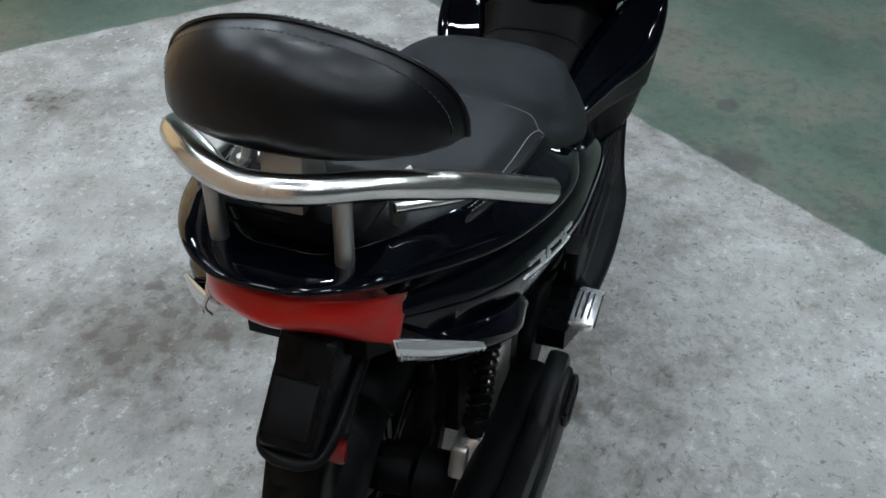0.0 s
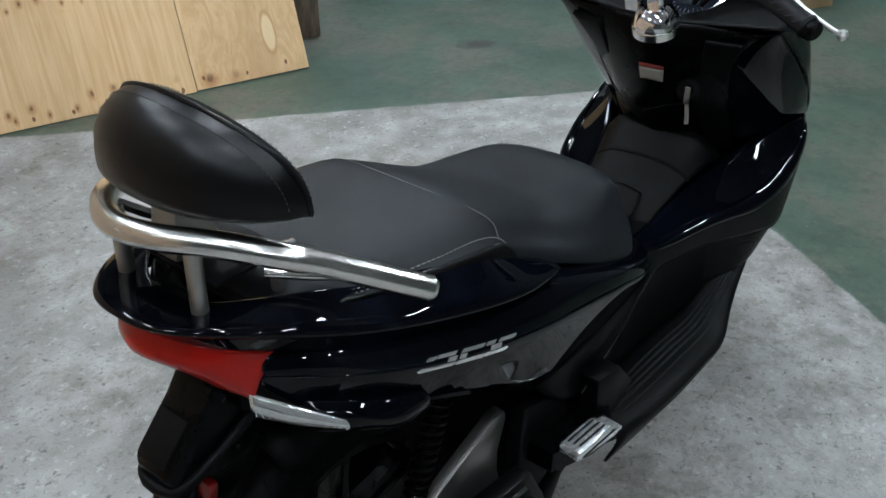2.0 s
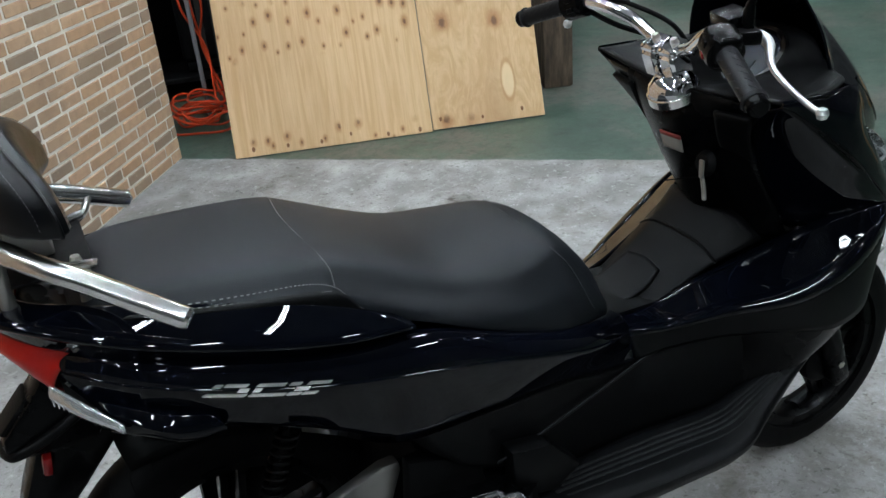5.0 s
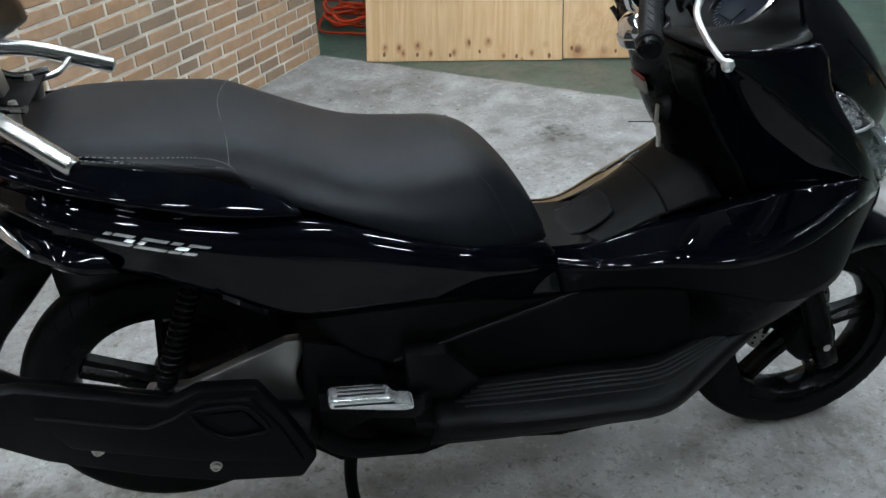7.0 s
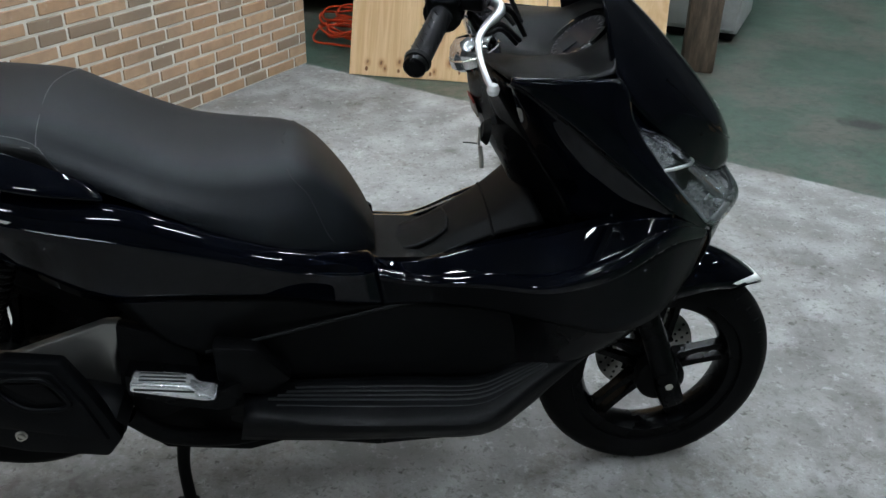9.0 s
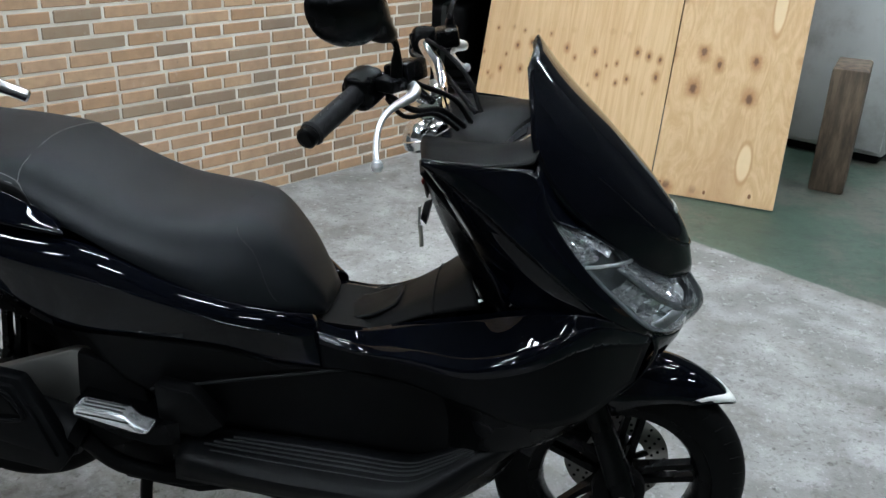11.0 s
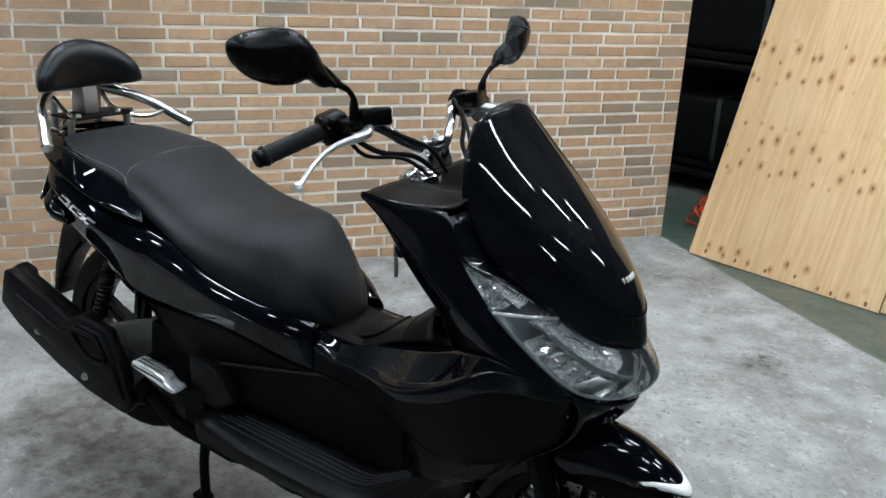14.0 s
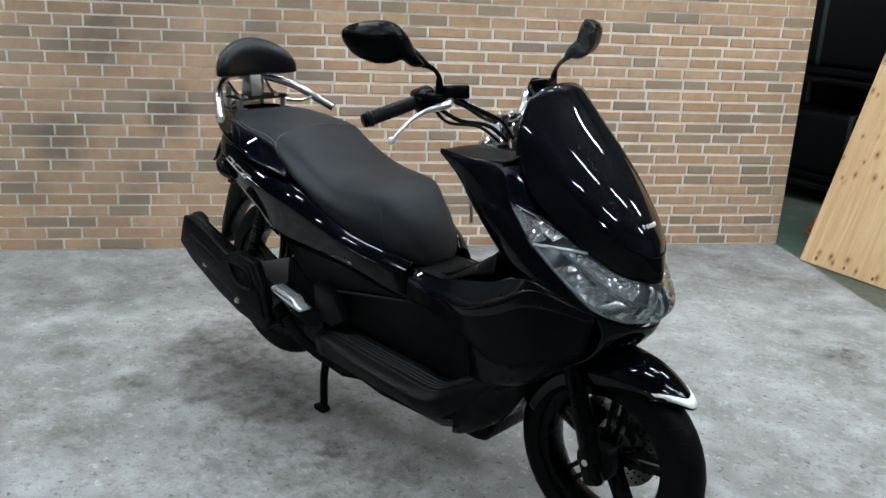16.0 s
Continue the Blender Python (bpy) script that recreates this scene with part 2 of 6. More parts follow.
# Stains on the bare concrete; wide patches paint soft shade around the scooter.
STAINS_AND_SHADE = ((0.10, -0.33, 0.34, 0.45), (-0.32, -0.36, 0.30, 0.5), (0.55, -0.30, 0.25, 0.3), (0.675, 1.735, 0.12, 1.0), (0.44, 1.80, 0.05, 0.9), (0.70, 1.55, 0.16, 0.4), (-0.20, 0.80, 0.42, 0.5), (-0.05, 0.62, 0.22, 0.4),
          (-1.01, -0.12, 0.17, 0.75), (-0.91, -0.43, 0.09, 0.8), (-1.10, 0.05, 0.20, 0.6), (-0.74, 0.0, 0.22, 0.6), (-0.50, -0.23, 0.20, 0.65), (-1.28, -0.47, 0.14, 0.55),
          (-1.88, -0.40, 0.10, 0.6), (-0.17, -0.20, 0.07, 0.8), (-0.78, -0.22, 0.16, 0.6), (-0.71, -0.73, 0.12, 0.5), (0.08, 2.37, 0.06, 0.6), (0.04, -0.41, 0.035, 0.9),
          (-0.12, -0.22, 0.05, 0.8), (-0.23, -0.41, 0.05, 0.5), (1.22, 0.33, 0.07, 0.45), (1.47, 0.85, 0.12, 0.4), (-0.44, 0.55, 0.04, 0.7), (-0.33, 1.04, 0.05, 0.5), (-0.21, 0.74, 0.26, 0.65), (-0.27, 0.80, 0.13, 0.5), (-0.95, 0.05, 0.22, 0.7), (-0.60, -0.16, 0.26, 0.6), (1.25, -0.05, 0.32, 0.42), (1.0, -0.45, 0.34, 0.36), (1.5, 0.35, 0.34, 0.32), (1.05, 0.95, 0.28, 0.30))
OILS = ((1.40, -0.46, 0.06, 0.7), (1.03, -0.50, 0.11, 0.7), (1.34, -0.58, 0.04, 0.5), (2.316, 1.97, 0.10, 1.0), (1.75, -1.1, 0.15, 0.5))


def floor_material():
    m = mat("painted_concrete_floor", (0.4, 0.4, 0.4), 0.7)
    n = Nodes(m)
    big, mid, fine = n.noise(0.9, 5), n.noise(6, 6, 0.65), n.noise(55, 5, 0.75)
    grit = n.noise(24, 6, 0.8)
    xyz = n.split(n.co)
    # bare patch: two painted edges
    wob = n.math("MULTIPLY", n.math("SUBTRACT", n.noise(9, 5, 0.7), 0.5), 0.05)
    l2 = n.math("ADD", n.math("ADD", n.math("MULTIPLY", xyz[0], 0.808), n.math("MULTIPLY", xyz[1], -0.589)), wob)
    l1 = n.math("ADD", n.math("ADD", n.math("MULTIPLY", xyz[0], 0.6284), n.math("MULTIPLY", xyz[1], 0.778)), wob)
    green = n.math("MAXIMUM", n.ramp(l2, 1.090 - 0.008, 1.090 + 0.008), n.ramp(l1, 2.220 - 0.008, 2.220 + 0.008))
    conc = n.mix(n.ramp(big, 0.35, 0.65), (0.180, 0.174, 0.166), (0.290, 0.284, 0.277))
    conc = n.mix(n.ramp(mid, 0.42, 0.7), conc, (0.375, 0.371, 0.366))
    conc = n.mix(n.math("MULTIPLY", n.ramp(fine, 0.5, 0.70), 0.55), conc, (0.20, 0.195, 0.185))
    conc = n.mix(n.math("MULTIPLY", n.ramp(grit, 0.52, 0.60), 0.60), conc, (0.165, 0.158, 0.148))
    conc = n.mix(n.math("MULTIPLY", n.ramp(grit, 0.46, 0.36), 0.5), conc, (0.52, 0.52, 0.515))
    conc = n.mix(n.math("MULTIPLY", n.ramp(n.noise(2.2, 8, 0.72, dist=0.4), 0.54, 0.72), 0.50), conc, (0.15, 0.132, 0.105))
    conc = n.mix(n.math("MULTIPLY", n.ramp(n.noise(13, 4, 0.6), 0.68, 0.73), 0.85), conc, (0.06, 0.055, 0.05))
    conc = n.mix(n.math("MULTIPLY", n.ramp(n.noise(34, 3, 0.6), 0.64, 0.69), 0.75), conc, (0.085, 0.08, 0.072))
    conc = n.mix(n.math("MULTIPLY", n.ramp(n.noise(3.0, 6, 0.65, n.stretch((1, 9, 1)), 1.2), 0.66, 0.72), 0.35), conc, (0.16, 0.15, 0.135))
    dirt = n.math("MULTIPLY", n.ramp(n.noise(3.4, 7, 0.68, dist=0.6), 0.50, 0.68), n.ramp(n.noise(30, 5, 0.7), 0.36, 0.60))
    conc = n.mix(n.math("MULTIPLY", dirt, 0.60), conc, (0.135, 0.115, 0.092))
    fleck = n.math("MULTIPLY", n.ramp(n.noise(26, 4, 0.7, n.stretch((1, 1.8, 1)), 0.5), 0.60, 0.66), n.ramp(n.noise(2.6, 3), 0.42, 0.60))
    conc = n.mix(n.math("MULTIPLY", fleck, 0.70), conc, (0.085, 0.078, 0.068))
    pale = n.math("MULTIPLY", n.ramp(n.noise(19, 6, 0.72, dist=0.7), 0.52, 0.60), n.ramp(n.noise(1.9, 4), 0.36, 0.58))
    conc = n.mix(n.math("MULTIPLY", pale, 0.14), conc, (0.50, 0.498, 0.49))
    pit = n.ramp(n.noise(41, 5, 0.75, dist=0.5), 0.575, 0.64)
    conc = n.mix(n.math("MULTIPLY", pit, 0.55), conc, (0.105, 0.098, 0.090))
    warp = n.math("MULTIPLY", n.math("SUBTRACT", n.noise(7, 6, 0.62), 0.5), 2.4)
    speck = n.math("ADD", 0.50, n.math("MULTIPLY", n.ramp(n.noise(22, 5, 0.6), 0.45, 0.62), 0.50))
    # Darkens the concrete for each stain and each painted patch of shade.
    for sx, sy, sr, dark in STAINS_AND_SHADE:
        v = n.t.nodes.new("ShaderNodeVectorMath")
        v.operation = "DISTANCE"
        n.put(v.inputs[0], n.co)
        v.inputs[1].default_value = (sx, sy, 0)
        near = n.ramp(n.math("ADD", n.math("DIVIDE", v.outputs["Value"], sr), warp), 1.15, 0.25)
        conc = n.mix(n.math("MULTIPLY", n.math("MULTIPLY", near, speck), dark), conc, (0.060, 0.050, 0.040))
    paint = n.mix(n.ramp(n.noise(1.6, 6, 0.6), 0.35, 0.7), (0.034, 0.062, 0.043), (0.066, 0.104, 0.076))
    paint = n.mix(n.math("MULTIPLY", n.ramp(n.noise(1.7, 9, 0.8), 0.47, 0.58), 0.8), paint, (0.105, 0.094, 0.078))
    paint = n.mix(n.math("MULTIPLY", n.ramp(grit, 0.50, 0.60), 0.6), paint, (0.025, 0.035, 0.028))
    paint = n.mix(n.math("MULTIPLY", n.ramp(n.noise(30, 6, 0.8), 0.40, 0.30), 0.5), paint, (0.16, 0.19, 0.16))
    paint = n.mix(n.math("MULTIPLY", n.ramp(n.noise(17, 5, 0.65), 0.64, 0.72), 0.75), paint, (0.018, 0.024, 0.019))
    paint = n.mix(n.math("MULTIPLY", n.ramp(n.noise(5, 7, 0.7, n.stretch((1, 5, 1)), 1.0), 0.62, 0.70), 0.5), paint, (0.03, 0.034, 0.028))
    blotch = n.math("MULTIPLY", n.ramp(n.noise(4.5, 8, 0.72, dist=0.5), 0.52, 0.64), n.ramp(n.noise(28, 5, 0.7), 0.35, 0.6))
    paint = n.mix(n.math("MULTIPLY", blotch, 0.62), paint, (0.022, 0.028, 0.022))
    worn = n.math("MULTIPLY", n.ramp(n.noise(46, 5, 0.75), 0.60, 0.68), n.ramp(n.noise(2.4, 4), 0.45, 0.62))
    paint = n.mix(n.math("MULTIPLY", worn, 0.60), paint, (0.19, 0.20, 0.175))
    for sx, sy, sr, dark in OILS:
        v = n.t.nodes.new("ShaderNodeVectorMath")
        v.operation = "DISTANCE"
        n.put(v.inputs[0], n.co)
        v.inputs[1].default_value = (sx, sy, 0)
        near = n.ramp(n.math("ADD", n.math("DIVIDE", v.outputs["Value"], sr), warp), 1.05, 0.45)
        paint = n.mix(n.math("MULTIPLY", near, dark), paint, (0.02, 0.02, 0.017))
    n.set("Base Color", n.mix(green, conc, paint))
    n.set("Roughness", n.math("SUBTRACT", 0.82, n.math("MULTIPLY", green, n.math("ADD", 0.2, n.math("MULTIPLY", n.noise(4, 5), 0.3)))))
    n.bump(n.math("ADD", fine, n.math("MULTIPLY", mid, 0.6)), 0.35, 0.003)
    return m


def build_floor():
    bm = bmesh.new()
    bmesh.ops.create_grid(bm, x_segments=8, y_segments=8, size=9, matrix=pose(0.5, 0.5, 0))
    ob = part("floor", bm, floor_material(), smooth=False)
    tagged(ob, "worn concrete floor partly covered with green paint", "floor", kind="structure")


SMUDGES = ((3.23, 0.68, 0.16, 0.75), (3.49, 0.99, 0.2, 0.65), (3.72, 0.55, 0.18, 0.6), (3.7, 1.1, 0.25, 0.4), (3.85, 0.3, 0.14, 0.35), (2.69, 0.97, 0.25, 0.3), (3.36, 0.32, 0.12, 0.3), (3.3, 1.06, 0.3, 0.45))


def brick_mats():
    m = mat("brick_face", (0.4, 0.25, 0.15), 0.8)
    n = Nodes(m)
    info = n.t.nodes.new("ShaderNodeObjectInfo").outputs["Random"]
    geo = n.t.nodes.new("ShaderNodeNewGeometry").outputs["Random Per Island"]
    r = n.math("FRACT", n.math("ADD", n.math("MULTIPLY", info, 7.31), geo))
    ramp = n.t.nodes.new("ShaderNodeValToRGB")
    n.put(ramp.inputs[0], r)
    ramp.color_ramp.interpolation = "CONSTANT"
    stops = [(0.0, (0.495, 0.318, 0.190)), (0.22, (0.455, 0.284, 0.164)), (0.40, (0.540, 0.358, 0.218)), (0.55, (0.485, 0.318, 0.198)),
             (0.74, (0.335, 0.245, 0.166)), (0.87, (0.290, 0.213, 0.148))]
    els = ramp.color_ramp.elements
    els[0].position, els[0].color = stops[0][0], (*stops[0][1], 1)
    els[1].position, els[1].color = stops[1][0], (*stops[1][1], 1)
    for p, c in stops[2:]:
        e = els.new(p)
        e.color = (*c, 1)
    world_co = n.t.nodes.new("ShaderNodeNewGeometry").outputs["Position"]
    blot = n.ramp(n.noise(25, 5, 0.6, world_co), 0.35, 0.7)
    c = n.mix(n.math("MULTIPLY", blot, 0.35), ramp.outputs[0], (0.30, 0.19, 0.12))
    soot = n.ramp(n.noise(1.1, 4, 0.5, world_co), 0.55, 0.75)
    c = n.mix(n.math("MULTIPLY", soot, 0.35), c, (0.14, 0.12, 0.10))
    c = n.mix(n.math("MULTIPLY", n.ramp(n.noise(34, 6, 0.75, world_co), 0.60, 0.72), 0.45), c, (0.60, 0.52, 0.42))
    c = n.mix(n.math("MULTIPLY", n.ramp(n.noise(70, 4, 0.7, world_co), 0.62, 0.72), 0.5), c, (0.16, 0.11, 0.075))
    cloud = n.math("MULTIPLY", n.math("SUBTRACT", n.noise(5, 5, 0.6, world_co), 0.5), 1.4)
    # Dark cloudy smudges at set places along the wall.
    for along, hgt, sr, dark in SMUDGES:
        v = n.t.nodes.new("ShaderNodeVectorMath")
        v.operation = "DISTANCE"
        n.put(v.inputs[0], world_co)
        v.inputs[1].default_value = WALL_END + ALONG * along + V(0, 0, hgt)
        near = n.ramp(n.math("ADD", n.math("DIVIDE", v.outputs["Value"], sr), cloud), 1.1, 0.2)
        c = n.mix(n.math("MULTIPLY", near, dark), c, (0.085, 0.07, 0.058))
    n.set("Base Color", c)
    n.bump(n.noise(180, 4, 0.6, world_co), 0.3, 0.0015)
    g = mat("brick_joint", (0.62, 0.56, 0.46), 0.85)
    k = Nodes(g)
    k.set("Base Color", k.mix(k.ramp(k.noise(5, 5), 0.35, 0.7), (0.62, 0.57, 0.49), (0.80, 0.76, 0.68)))
    k.bump(k.noise(150, 3), 0.3, 0.001)
    return m, g


def ply_material(seed, figured):
    m = mat("plywood", (0.6, 0.42, 0.24), 0.62)
    n = Nodes(m)
    co = n.stretch((1, 1, 1))
    co.node.inputs["Location"].default_value = (seed, 0, seed * 2)
    grain = n.noise(5, 6, 0.6, n.stretch((6, 6, 0.35) if not figured else (2.5, 2.5, 0.8), co), 1.4 if not figured else 3.5)
    fine = n.noise(30, 4, 0.6, n.stretch((9, 9, 0.3), co))
    c = n.mix(n.ramp(grain, 0.3, 0.7), (0.63, 0.395, 0.195), (0.75, 0.52, 0.285))
    c = n.mix(n.math("MULTIPLY", n.ramp(fine, 0.48, 0.75), 0.4), c, (0.50, 0.31, 0.155))
    patch = n.ramp(n.noise(1.5, 3, 0.5, n.stretch((2.2, 2.2, 0.7), co)), 0.5, 0.75)
    c = n.mix(n.math("MULTIPLY", patch, 0.6 if figured else 0.35), c, (0.52, 0.30, 0.145))
    # knots with brown halos, gathered in bands
    v = n.t.nodes.new("ShaderNodeTexVoronoi")
    v.voronoi_dimensions = "2D"
    comb = n.t.nodes.new("ShaderNodeCombineXYZ")
    first = n.split(co)
    n.put(comb.inputs[0], first[0])
    n.put(comb.inputs[1], n.math("MULTIPLY", first[2], 0.62))
    n.put(v.inputs["Vector"], comb.outputs[0])
    v.inputs["Scale"].default_value = 14.5 if not figured else 7
    v.inputs["Randomness"].default_value = 0.85
    wob = n.math("MULTIPLY", n.math("SUBTRACT", n.noise(2.2, 3, 0.5, co), 0.5), 0.16)
    raw_z = n.math("ADD", n.split(n.co)[2], wob)
    band = 0.0
    for height, half in ((0.02, 0.06), (0.58, 0.13), (1.02, 0.12), (1.50, 0.12)):
        band = n.math("MAXIMUM", band, n.ramp(n.math("ABSOLUTE", n.math("SUBTRACT", raw_z, height)), half + 0.02, half - 0.03))
    keep = n.math("MULTIPLY", n.ramp(n.split(v.outputs["Color"])[0], 0.06, 0.10), band)
    size = n.math("ADD", 0.55, n.math("MULTIPLY", n.split(v.outputs["Color"])[1], 0.9))
    d = n.math("ADD", n.math("DIVIDE", v.outputs["Distance"], size), n.math("MULTIPLY", n.math("SUBTRACT", n.noise(60, 3, 0.6, co), 0.5), 0.12))
    c = n.mix(n.math("MULTIPLY", n.ramp(d, 0.30, 0.05), n.math("MULTIPLY", keep, 0.85)), c, (0.42, 0.185, 0.065))
    c = n.mix(n.math("MULTIPLY", n.ramp(d, 0.10, 0.04), n.math("MULTIPLY", keep, 0.8)), c, (0.13, 0.06, 0.03))
    if figured:
        for ox, oz, rx, rz in ((0.40, 0.20, 0.030, 0.085), (0.43, 0.92, 0.026, 0.12), (0.16, 1.30, 0.03, 0.10)):
            raw = n.split(n.co)
            e = n.math("ADD", n.math("POWER", n.math("DIVIDE", n.math("SUBTRACT", raw[0], ox), rx), 2.0), n.math("POWER", n.math("DIVIDE", n.math("SUBTRACT", raw[2], oz), rz), 2.0))
            c = n.mix(n.math("MULTIPLY", n.ramp(e, 1.25, 0.6), 0.75), c, (0.86, 0.68, 0.42))
            c = n.mix(n.math("MULTIPLY", n.math("MULTIPLY", n.ramp(e, 0.8, 1.2), n.ramp(e, 1.9, 1.3)), 0.5), c, (0.50, 0.24, 0.09))
    n.set("Base Color", c)
    n.bump(fine, 0.12, 0.001)
    return m


def build_room():
    dark = mat("dark_wall_paint", (0.035, 0.037, 0.036), 0.8)
    n = Nodes(dark)
    n.set("Base Color", n.mix(n.ramp(n.noise(2, 5), 0.3, 0.7), (0.028, 0.03, 0.03), (0.05, 0.052, 0.05)))
    grey = mat("grey_wall_sheet", (0.08, 0.08, 0.08), 0.7)
    n = Nodes(grey)
    n.set("Base Color", n.mix(n.ramp(n.noise(1.3, 5), 0.3, 0.7), (0.05, 0.052, 0.05), (0.10, 0.102, 0.10)))
    ceil = mat("dark_ceiling_sheet", (0.10, 0.10, 0.10), 0.8)
    n = Nodes(ceil)
    n.set("Base Color", n.mix(n.ramp(n.noise(1.7, 5), 0.3, 0.7), (0.07, 0.07, 0.07), (0.13, 0.13, 0.125)))
    for name, c, s, mm in (("wall_north", (0.5, 9.3, 2.96), (18, 0.2, 5.92), dark), ("wall_south", (0.5, -8.3, 2.96), (18, 0.2, 5.92), grey),
                           ("wall_east", (9.3, 0.5, 2.96), (0.2, 17.4, 5.92), grey), ("wall_west", (-8.3, 0.5, 2.96), (0.2, 17.4, 5.92), dark)):
        tagged(part(name, box(c, s, 0), mm, smooth=False), "plain painted workshop wall", "wall", kind="structure")
    tagged(part("ceiling", box((0.5, 0.5, 6.0), (18, 17.8, 0.15), 0), ceil, smooth=False), "dark sheet workshop ceiling", "ceiling", kind="structure")


def build_lights():
    """Twin-tube ceiling lamps."""
    white = mat("lamp_white_enamel", (0.75, 0.75, 0.74), 0.4)
    tube_m = mat("lit_tube", (0.9, 0.95, 1.0), 0.4)
    b = tube_m.node_tree.nodes["Principled BSDF"]
    b.inputs["Emission Color"].default_value = (0.86, 0.97, 1.06, 1)
    b.inputs["Emission Strength"].default_value = LAMP
    first = None
    for x, y, turn in LAMPS:
        m = pose(x, y, 5.1, 0, 0, turn)
        if first is None:
            first = thing("ceiling_lamp", "white twin-tube fluorescent lamp hung below the ceiling", "ceiling lamp", "ceiling lamps")
            part("housing", box((0, 0, 0.05), (1.28, 0.16, 0.06), 0.008), white, first)
            for s in (-1, 1):
                part("lit_tube", tube([(-0.6, s * 0.05, 0), (0.6, s * 0.05, 0)], 0.014, 8), tube_m, first)
            for s in (-1, 1):
                part("hanger", tube([(s * 0.5, 0, 0.08), (s * 0.5, 0, 0.86)], 0.004, 6), white, first)
            first.matrix_basis = m
        else:
            copy_thing(first, m)


LAMP = 288.0
LAMP_GRID = [(u, v) for u in (-1.2, -0.2, 0.8) for v in (-0.9, 0.0, 0.9)]
LAMP_GRID += [(-2.2, -0.7), (-2.2, 0.7), (-3.0, 0.0), (1.6, -0.5), (1.6, 0.6), (2.4, 0.0), (2.4, 1.0), (-0.3, 2.1), (0.8, 2.1)]
LAMPS = [(0.0 + u * 0.6 * 2.9 + v * 0.8 * 2.6, 0.7 + u * 0.8 * 2.9 - v * 0.6 * 2.6, 53) for u, v in LAMP_GRID]


def build_brick_wall():
    face, joint = brick_mats()
    L, H = 4.6, 2.45
    ux, uz, w = ALONG, V(0, 0, 1), FACE
    m = Matrix(((ux.x, w.x, 0, WALL_END.x), (ux.y, w.y, 0, WALL_END.y), (0, 0, 1, 0), (0, 0, 0, 1)))
    bm = box((L / 2, -0.0515, H / 2), (L, 0.10, H), 0.0)
    bmesh.ops.recalc_face_normals(bm, faces=bm.faces)
    wall = part("wall_brick", bm, joint, smooth=False)
    wall.matrix_world = m
    tagged(wall, "tan brick-faced partition wall with pale joints", "wall", kind="structure")
    rng = random.Random(4)
    course, gap = 0.0552, 0.0098
    shared, rest = {}, bmesh.new()
    count = 0
    row = 0
    while row * course < H - 0.02:
        x = -rng.uniform(0.0, 0.12)
        z = row * course + 0.004
        while x < L:
            ln = rng.choice((0.12, 0.14, 0.15, 0.165, 0.18, 0.20))
            x0, x1 = max(x, 0.002), min(x + ln, L)
            full = x >= 0.002 and x + ln <= L
            x += ln + gap
            if x1 - x0 < 0.02:
                continue
            h = course - gap
            if full and count < 300 and x < 2.7 and z < 1.25:
                if ln not in shared:
                    b2 = box((0, 0, 0), (ln, 0.012, h), 0.004, segs=1)
                    me = bpy.data.meshes.new("brick")
                    b2.to_mesh(me)
                    b2.free()
                    me.materials.append(face)
                    shared[ln] = me
                ob = new("brick", shared[ln])
                ob.parent = wall
                ob.matrix_parent_inverse = Matrix()
                ob.location = ((x0 + x1) / 2, -0.004 + rng.uniform(-0.0012, 0.0012), z + h / 2 + rng.uniform(-0.0007, 0.0007))
                ob.rotation_euler = (0, radians(rng.uniform(-0.35, 0.35)), radians(rng.uniform(-0.5, 0.5)))
                count += 1
            else:
                box(((x0 + x1) / 2, -0.004, z + h / 2), (x1 - x0, 0.012, h), 0, bm=rest)
        row += 1
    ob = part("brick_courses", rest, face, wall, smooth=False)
    tagged(ob, kind="stuff")


def build_ply():
    e, b = V(0.961, -0.276, 0), V(0.276, 0.961, 0)
    lean = math.atan(0.37)
    up = (b * math.sin(lean) + V(0, 0, 1) * math.cos(lean))
    out = e.cross(up)
    knot_m = mat("wood_knot", (0.22, 0.095, 0.035), 0.6)
    base = V(0.046, 2.803, 0.004)
    for k, (x0, wd, ht, lift) in enumerate(((0.0, 0.95, 1.82, 0.0), (0.955, 0.565, 1.82, 0.006))):
        o = base + e * x0 - out * (0.004 * k)
        m = Matrix(((e.x, -out.x, up.x, o.x), (e.y, -out.y, up.y, o.y), (e.z, -out.z, up.z, o.z), (0, 0, 0, 1)))
        sheet = part("plywood_sheet", box((wd / 2, 0.006, ht / 2 + lift), (wd, 0.012, ht), 0.0015), ply_material(3.1 * k + 1, k == 1), smooth=False)
        sheet.matrix_world = m
        tagged(sheet, "knotty plywood sheet leaning back against the stock" if k == 0 else "narrow figured plywood sheet leaning beside another", "plywood sheet", "plywood sheets")
        spots = [(0.085, 0.03), (0.25, 0.028), (0.41, 0.033), (0.57, 0.03), (0.72, 0.028), (0.87, 0.031)] if k == 0 else [(0.035, 0.045), (0.27, 0.04), (0.44, 0.05)]
        rng = random.Random(11 + k)
        for x, z in spots:
            z += rng.uniform(-0.012, 0.02)
            x += rng.uniform(-0.02, 0.02)
            kb = lathe([(0, 0.0006), (0.004, 0.0006), (rng.uniform(0.007, 0.011), 0.0)], pose(x, -0.0002, z + lift, 90, 0, 0) @ Matrix.Diagonal((0.75, 1.15, 1, 1)), 12, close=False)
            part("knot", kb, knot_m, sheet)


build_floor()
build_room()
build_lights()
build_ply()

# ---------- the scooter ----------
SC = thing("motor_scooter", "glossy black motor scooter on its centre stand with steel rear rails", "motor scooter")
FW, RW = V(0.657, 0, 0.255), V(-0.655, 0, 0.355)


